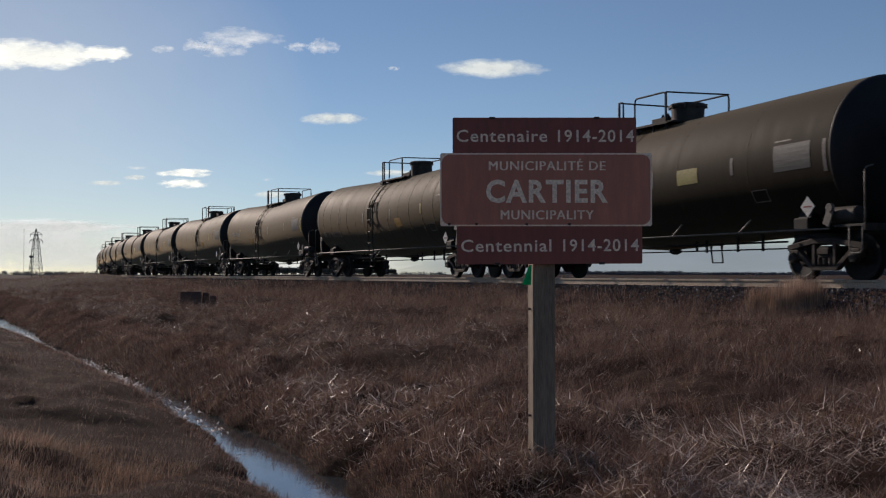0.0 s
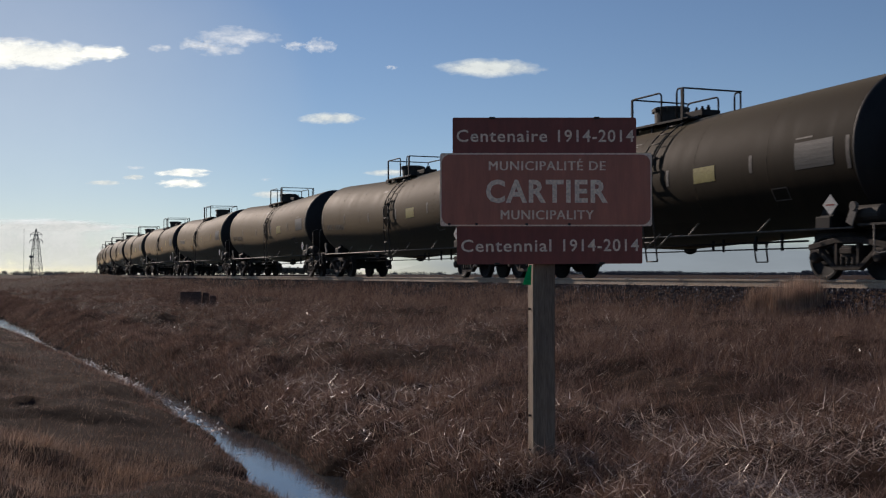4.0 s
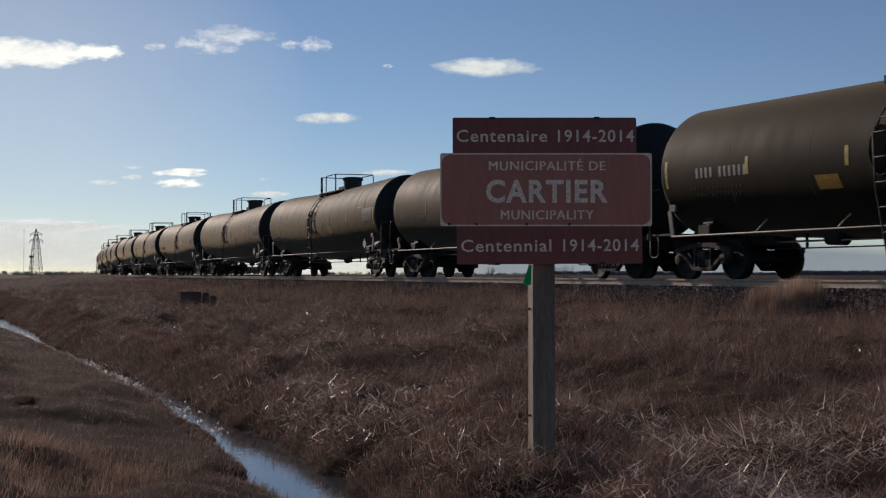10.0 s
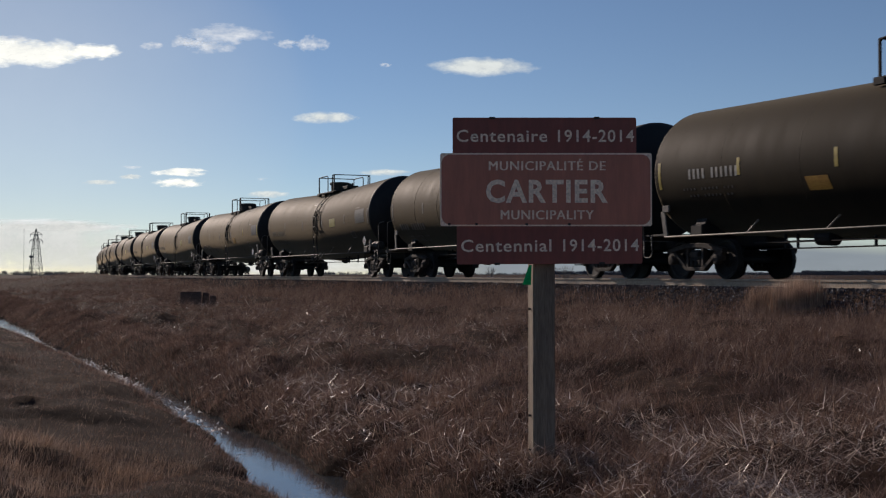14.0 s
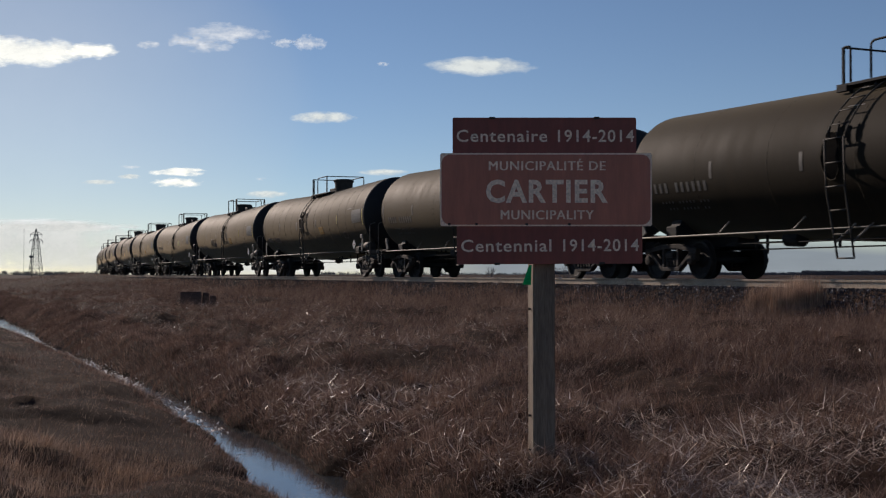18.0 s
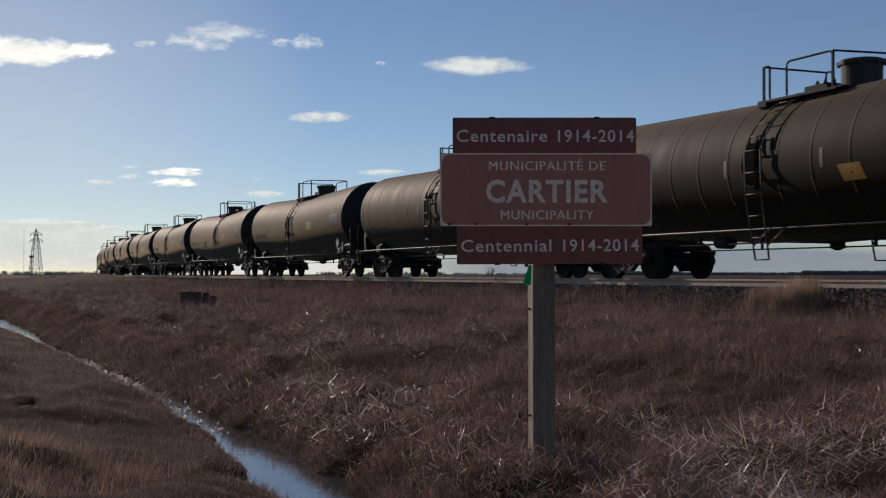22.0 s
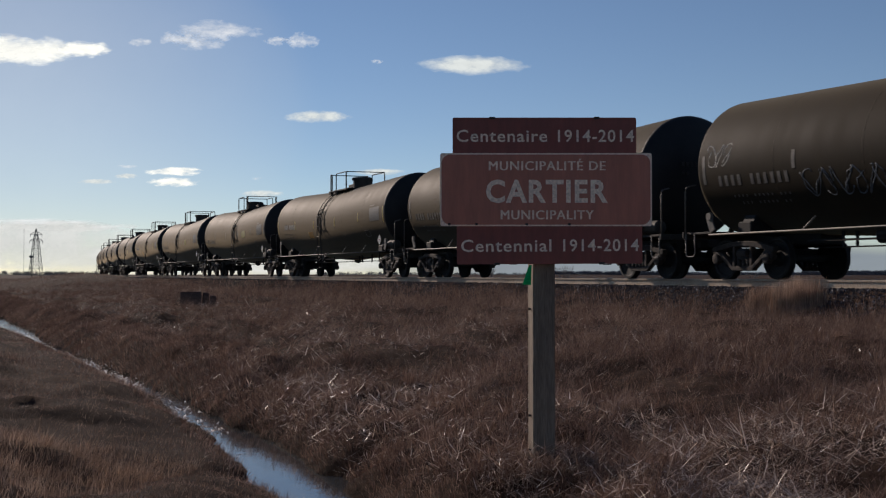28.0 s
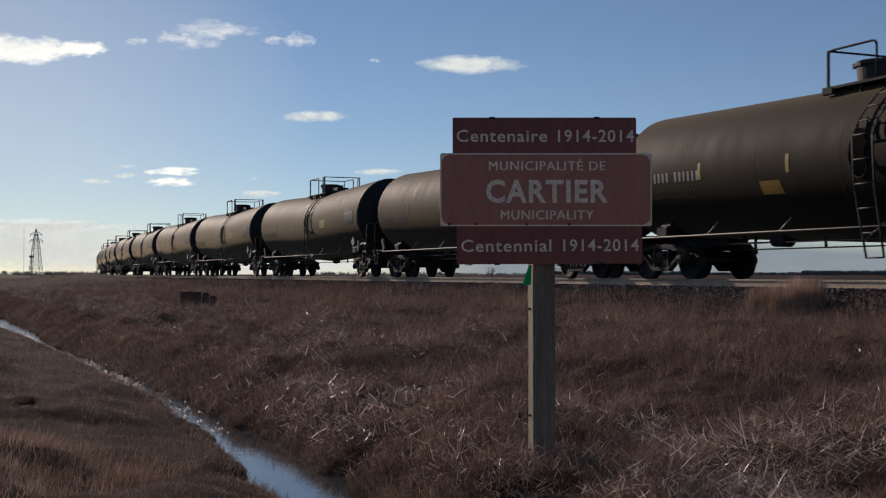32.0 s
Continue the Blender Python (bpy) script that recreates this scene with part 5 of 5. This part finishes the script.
def build_grass():
    rng = np.random.default_rng(77)
    sets = []
    # standing grass on the bank: bent blades near by, plain ones farther off
    for count, y0, y1, simple in ((170000, 4.5, 13.0, False), (430000, 13.0, 80.0, True)):
        x, y = wedge(count, y0, y1, rng)
        s, q = lie_of_land(x, y)
        high_edge = np.where(s > -13.5, 1.95, 3.3) + 0.5 * value_noise(x, y, 0.9, 31) + 0.3 * value_noise(x, y, 0.25, 36)
        clump = value_noise(x, y, 0.30, 32) * 0.8 + value_noise(x, y, 1.6, 33) * 0.5 + value_noise(x, y, 0.12, 37) * 0.3
        pit = (np.abs(x + 6.33) < 0.3) & (y > 29.6) & (y < 30.05)
        keep = ~pit & (q > high_edge) & (q < 15.5) & (ground_z(x, y) > 0.012) & (rng.random(count) < np.clip(0.60 + 0.9 * clump, 0.16, 1))
        x, y, s, q, clump = (a[keep] for a in (x, y, s, q, clump))
        n = len(x)
        tall = np.clip(0.19 + 0.25 * clump, 0.04, 0.5) * rng.uniform(0.3, 1.3, n)
        tall *= np.where(s < -13.5, np.clip(1.3 - (q - 3.7) * 0.06, 1.0, 1.35), 1.45) * np.clip(1.2 - (q - 9) * 0.06, 0.7, 1)
        wide = (0.0022 + 0.00019 * np.clip(y - 6, 0, 50) + 0.0004 * np.clip(q - 12, 0, 3)) * rng.uniform(0.5, 1.5, n)
        laid = np.clip((q - 8.5) / 5 + 0.6 * value_noise(x, y, 1.3, 34), 0, 1)
        lean = rng.uniform(0.05, 0.7, n) + laid * rng.uniform(0.2, 1.2, n)
        toward = np.where(laid > 0.5, 2.6 * value_noise(x, y, 1.5, 35) - 0.4 + rng.normal(0, 1.2, n), rng.uniform(0, 6.28, n))
        tall *= np.where((y < 10) & (q > 11.3), 0.6, 1.0)
        sets.append(blades(x, y, ground_z(x, y), tall, wide, lean, toward, rng.uniform(0.0, 1.2, n), rng, simple))
    # tussocks: blades that spread and droop from one root
    for count, y0, y1, per, simple in ((2600, 4.5, 13.0, 46, False), (6500, 13.0, 60.0, 46, True)):
        cx, cy = wedge(count, y0, y1, rng)
        _, cq = lie_of_land(cx, cy)
        keep = (cq > 4.0) & (cq < 14.9) & (value_noise(cx, cy, 1.4, 38) + rng.uniform(-0.6, 0.6, count) > -0.25)
        cx, cy, cq = cx[keep], cy[keep], cq[keep]
        size = rng.uniform(0.4, 1.2, len(cx)) * np.clip(1.15 - (cq - 8) * 0.05, 0.75, 1.2)
        drift = rng.normal(-0.5, 1.0, len(cx))
        x0, y0_, sz_, dr = (np.repeat(a, per) for a in (cx, cy, size, drift))
        n = len(x0)
        spin, out = rng.uniform(0, 6.28, n), rng.uniform(0, 0.09, n) * sz_
        x, y = x0 + np.cos(spin) * out, y0_ + np.sin(spin) * out
        toward = np.where(rng.random(n) < 0.55, spin, dr + rng.normal(0, 0.5, n))
        sets.append(blades(x, y, ground_z(x, y), 0.34 * sz_ * rng.uniform(0.4, 1.1, n), (0.0020 + 0.0002 * np.clip(y - 6, 0, 50)) * rng.uniform(0.6, 1.5, n), rng.uniform(0.1, 0.85, n), toward, rng.uniform(0.3, 1.3, n), rng, simple))
    # thin stems that stand up before the ballast
    n = 16000
    ts, tq = rng.uniform(-40, 8, n), 2.5 + np.abs(rng.normal(0, 0.75, n))
    keep = rng.random(n) < np.clip(0.45 + 1.0 * value_noise(ts, tq, 0.8, 39), 0.05, 1)
    ts, tq = ts[keep], tq[keep]
    n = len(ts)
    x, y = beside(ts, tq)
    sets.append(blades(x, y, ground_z(x, y), rng.uniform(0.15, 0.50, n), rng.uniform(0.004, 0.008, n), rng.uniform(0, 0.35, n), rng.uniform(0, 6.28, n), rng.uniform(0, 0.6, n), rng, True))
    # grass that hangs over the ditch's edge
    n = 150000
    es = -44 + 60 * rng.random(n) ** 1.5
    es[:22000] = -62 + 26 * rng.random(22000) ** 0.6
    eq = rng.uniform(14.0, 15.35, n)
    x, y = beside(es, eq + ditch_shift(es, eq))
    keep = ground_z(x, y) > 0.004
    x, y = x[keep], y[keep]
    n = len(x)
    sets.append(blades(x, y, ground_z(x, y), rng.uniform(0.04, 0.13, n), (0.0028 + 0.0002 * np.clip(y - 6, 0, 40)) * rng.uniform(0.6, 1.4, n), rng.uniform(-0.2, 0.8, n), TURN - math.pi + rng.normal(0, 0.8, n), rng.uniform(0.2, 1.1, n), rng))
    # growth round the foot of the sign's post
    n = 2600
    a, r = rng.uniform(0, 6.28, n), rng.uniform(0.085, 0.36, n)
    x, y = sx(961) + np.cos(a) * r, POST_Y + 0.08 + np.sin(a) * r
    sets.append(blades(x, y, ground_z(x, y), rng.uniform(0.05, 0.19, n), rng.uniform(0.002, 0.005, n), rng.uniform(0.1, 0.9, n), rng.uniform(0, 6.28, n), rng.uniform(0, 0.7, n), rng))
    # a tall tuft that reaches the sleepers
    n = 3800
    ts, tq = -23.58 + rng.uniform(-0.42, 0.42, n), rng.uniform(2.7, 3.9, n)
    x, y = beside(ts, tq)
    stuff("tall_grass_tuft", [blades(x, y, ground_z(x, y), rng.uniform(0.30, 0.62, n), rng.uniform(0.005, 0.010, n), rng.uniform(0, 0.13, n), rng.uniform(0, 6.28, n), rng.uniform(0, 0.2, n), rng)], M_YELLOWG, "tall tan grass tuft against the ballast")
    stuff("bank_grass", sets, M_GRASS, "dry red-brown grass standing on the railway bank")

    # bleached stalks, broken and laid every way
    sets = []
    x, y = wedge(250000, 4.5, 40, rng, 1.7)
    s, q = lie_of_land(x, y)
    drift = np.clip(value_noise(x, y, 0.9, 41) * 1.1 - 0.05, 0, 1) * np.where(s < -30, np.clip((q - 12.6) / 1.0, 0.03, 1.2), np.clip((q - 8) / 3, 0.05, 0.8))
    keep = (q > 5) & (q < 15.0) & (rng.random(len(x)) < 0.5 * drift + 0.60 * np.clip(0.05 + 1.7 * value_noise(x, y, 0.40, 42), 0, 1) * np.clip((7.5 - y) / 0.7, 0, 1) * np.clip((q - 11.6) / 1.0, 0, 1) + (0.65 * np.exp(-((x + 1.2) / 1.3) ** 2 - ((y - 11.4) / 2.2) ** 2) + 0.6 * np.exp(-((x + 0.5) / 0.5) ** 2 - ((y - 8.0) / 1.0) ** 2) + 0.9 * np.exp(-((x - 1.2) / 1.2) ** 2 - ((y - 6.5) / 0.55) ** 2)) * np.clip(0.2 + 1.5 * value_noise(x, y, 0.4, 43), 0, 1) + 0.16 * np.clip(value_noise(x, y, 0.25, 44) * 1.6 - 0.5, 0, 1) * np.clip((q - 6) / 4, 0, 1))
    x, y, q = x[keep], y[keep], q[keep]
    n = len(x)
    ln = rng.uniform(0.03, 0.14, n) * np.where(rng.random(n) < 0.08, 1.7, 1.0)
    wide = (0.0042 + 0.00040 * np.clip(y - 6, 0, 9)) * rng.uniform(0.4, 1.6, n)
    sets.append(blades(x, y, ground_z(x, y) + rng.uniform(0.02, 0.14, n), ln, wide, np.where(rng.random(n) < 0.07, rng.uniform(0.3, 1.1, n), rng.uniform(1.0, 1.65, n)), rng.uniform(0, 6.28, n), rng.uniform(-0.15, 0.2, n), rng))
    n = 500
    a, r = rng.uniform(0, 6.28, n), rng.uniform(0.10, 0.34, n)
    x, y = sx(961) + np.cos(a) * r, POST_Y + 0.08 + np.sin(a) * r
    sets.append(blades(x, y, ground_z(x, y) + rng.uniform(0.0, 0.05, n), rng.uniform(0.06, 0.16, n), rng.uniform(0.003, 0.007, n), rng.uniform(0.6, 1.5, n), rng.uniform(0, 6.28, n), rng.uniform(-0.1, 0.3, n), rng))
    stuff("straw", sets, M_STRAW, "bleached broken straw lying on the bank")

    # small white flakes, added to stand in for sun glints along the trickle
    n = 1500
    es = -31 + 20 * rng.random(n) ** 0.9
    eq = 15.3 + rng.normal(0, 0.09, n)
    keep = rng.random(n) < np.clip(0.35 + 1.3 * value_noise(es, eq * 0, 0.9, 71) + 0.5 * (es > -14.5), 0.04, 1)
    es, eq = es[keep], eq[keep]
    n = len(es)
    x, y = beside(es, eq + ditch_shift(es, eq))
    stuff("trickle_glints", [blades(x, y, np.maximum(ground_z(x, y), 0.0) + 0.008, rng.uniform(0.015, 0.05, n), rng.uniform(0.012, 0.03, n), rng.uniform(1.0, 1.5, n), rng.uniform(3.2, 6.0, n), rng.uniform(-0.3, 0.3, n), rng)], M_GLINT, "small white flakes added as sun glints along the trickle")

    # the mown, matted bank on the camera's side
    sets = []
    x, y = wedge(600000, 3.5, 60, rng, 1.6)
    s, q = lie_of_land(x, y)
    keep = (q > 15.3) & (ground_z(x, y) > 0.012) & (q < 30) & (rng.random(len(x)) < np.clip(0.62 + 0.7 * value_noise(x * 0.5, y, 0.33, 52) + 0.3 * value_noise(x, y, 1.4, 54), 0.32, 1))
    x, y, q = x[keep], y[keep], q[keep]
    n = len(x)
    tuft = np.clip(value_noise(x, y, 0.7, 53) - 0.15, 0, 1)
    tall = np.where(q < 16.2, 0.045, 0.042 + 0.10 * tuft) * rng.uniform(0.4, 1.5, n)
    wide = (0.0029 + 0.00034 * np.clip(y - 6, 0, 40)) * rng.uniform(0.7, 1.3, n)
    sets.append(blades(x, y, ground_z(x, y), tall, wide, rng.uniform(0.2, 1.45, n) * (1 - 0.4 * tuft), rng.normal(0.2, 1.8, n), rng.uniform(0, 0.5, n), rng, True))
    # a strip of longer yellow grass at the mown edge
    n = 12000
    es = -42 + 50 * rng.random(n) ** 1.5
    eq = 15.56 + np.abs(rng.normal(0, 0.10, n))
    x, y = beside(es, eq + ditch_shift(es, eq))
    sets.append(blades(x, y, np.maximum(ground_z(x, y), -0.01), rng.uniform(0.03, 0.09, n), (0.0028 + 0.0002 * np.clip(y - 6, 0, 40)) * rng.uniform(0.6, 1.4, n), rng.uniform(0.0, 0.9, n), TURN + rng.normal(0, 0.9, n), rng.uniform(0, 0.8, n), rng))
    stuff("mown_grass", sets, M_MAT, "short matted brown grass on the near bank")
    n = 12000
    x, y = rng.uniform(-2.9, -1.55, n), rng.uniform(4.6, 7.6, n)
    keep = rng.random(n) < np.clip(0.5 + value_noise(x, y, 0.35, 61) + (-1.75 - x), 0.05, 1)
    x, y = x[keep], y[keep]
    n = len(x)
    stuff("yellow_grass", [blades(x, y, ground_z(x, y), rng.uniform(0.04, 0.13, n), rng.uniform(0.0016, 0.0036, n), rng.uniform(0, 0.6, n), rng.normal(0.2, 1.2, n), rng.uniform(0, 0.6, n), rng)], M_YELLOWG, "longer dull yellow grass at the edge of the mown bank")

    # the land beside and behind the camera
    n = 260000
    x, y = rng.normal(0, 7.5, n), rng.normal(0, 7.5, n)
    s, q = lie_of_land(x, y)
    keep = ((y < 3.5) | (np.abs(x) > 0.43 * y)) & (np.abs(q - 15.3) > 0.35) & (q > 3.6)
    x, y, q = x[keep], y[keep], q[keep]
    n = len(x)
    stuff("verge_grass", [blades(x, y, ground_z(x, y), np.where(q < 15, 0.22, 0.08) * rng.uniform(0.5, 1.3, n), rng.uniform(0.004, 0.009, n), rng.uniform(0.1, 1.0, n), rng.uniform(0, 6.28, n), rng.uniform(0, 0.6, n), rng, True)], M_MAT, "matted brown grass of the verge")

    # sparse growth over the rest of the strip
    n = 60000
    s, q = rng.uniform(-140, 220, n), np.where(rng.random(n) < 0.4, rng.uniform(-30, -4, n), rng.uniform(4, 30, n))
    keep = (np.abs(q - 15.5) > 0.9)
    s, q = s[keep], q[keep]
    x, y = beside(s, q)
    keep = (np.hypot(x, y) > 3.0) & ~((y > 0) & (y < 90) & (np.abs(x) < 0.45 * y + 1))
    x, y = x[keep], y[keep]
    n = len(x)
    stuff("field_grass", [blades(x, y, ground_z(x, y), rng.uniform(0.1, 0.4, n), rng.uniform(0.01, 0.03, n), rng.uniform(0, 0.6, n), rng.uniform(0, 6.28, n), rng.uniform(0, 0.5, n), rng, True)], M_GRASS, "sparse dry grass along the railway and the field")


build_grass()


# ---- what moves ----
# small lags of the train against an even run, second by second
LAG = [-0.30, -0.17, -0.38, -0.25, -0.12, -0.06, -0.10, -0.25, -0.32, -0.16, -0.02, -0.15, 0.0, -0.38, -0.36, -0.33, -0.40, -0.49, -0.57, -0.42, -0.20, -0.17, 0.08, -0.06, -0.22, -0.38, -0.16, -0.07, -0.05, -0.04, -0.05, -0.08, -0.20]


def car_pose(k, t):
    """Where the middle of car k stands on the track at t; the train slows a little on its way."""
    s = CAR_STEP * k - 22.298 * t + 3.43320734 - 0.607890404 * t + 0.0179520431 * t ** 2 + 1.7185194e-05 * t ** 3 + LAG[int(t)]
    x, y, h = (float(v) for v in track(s))
    return pose(x, y, RAIL_Z, 0, 0, math.degrees(math.atan2(-math.cos(h), math.sin(h))))


def motions():
    for k, car in CARS:
        walk(car, [(float(t), car_pose(k, float(t))) for t in range(33)])
    for cloud, dx, dz in CLOUDS:
        a = Matrix.Translation(cloud.location)
        walk(cloud, [(0.0, a), (32.0, Matrix.Translation((dx, 0, dz)) @ a)])


motions()
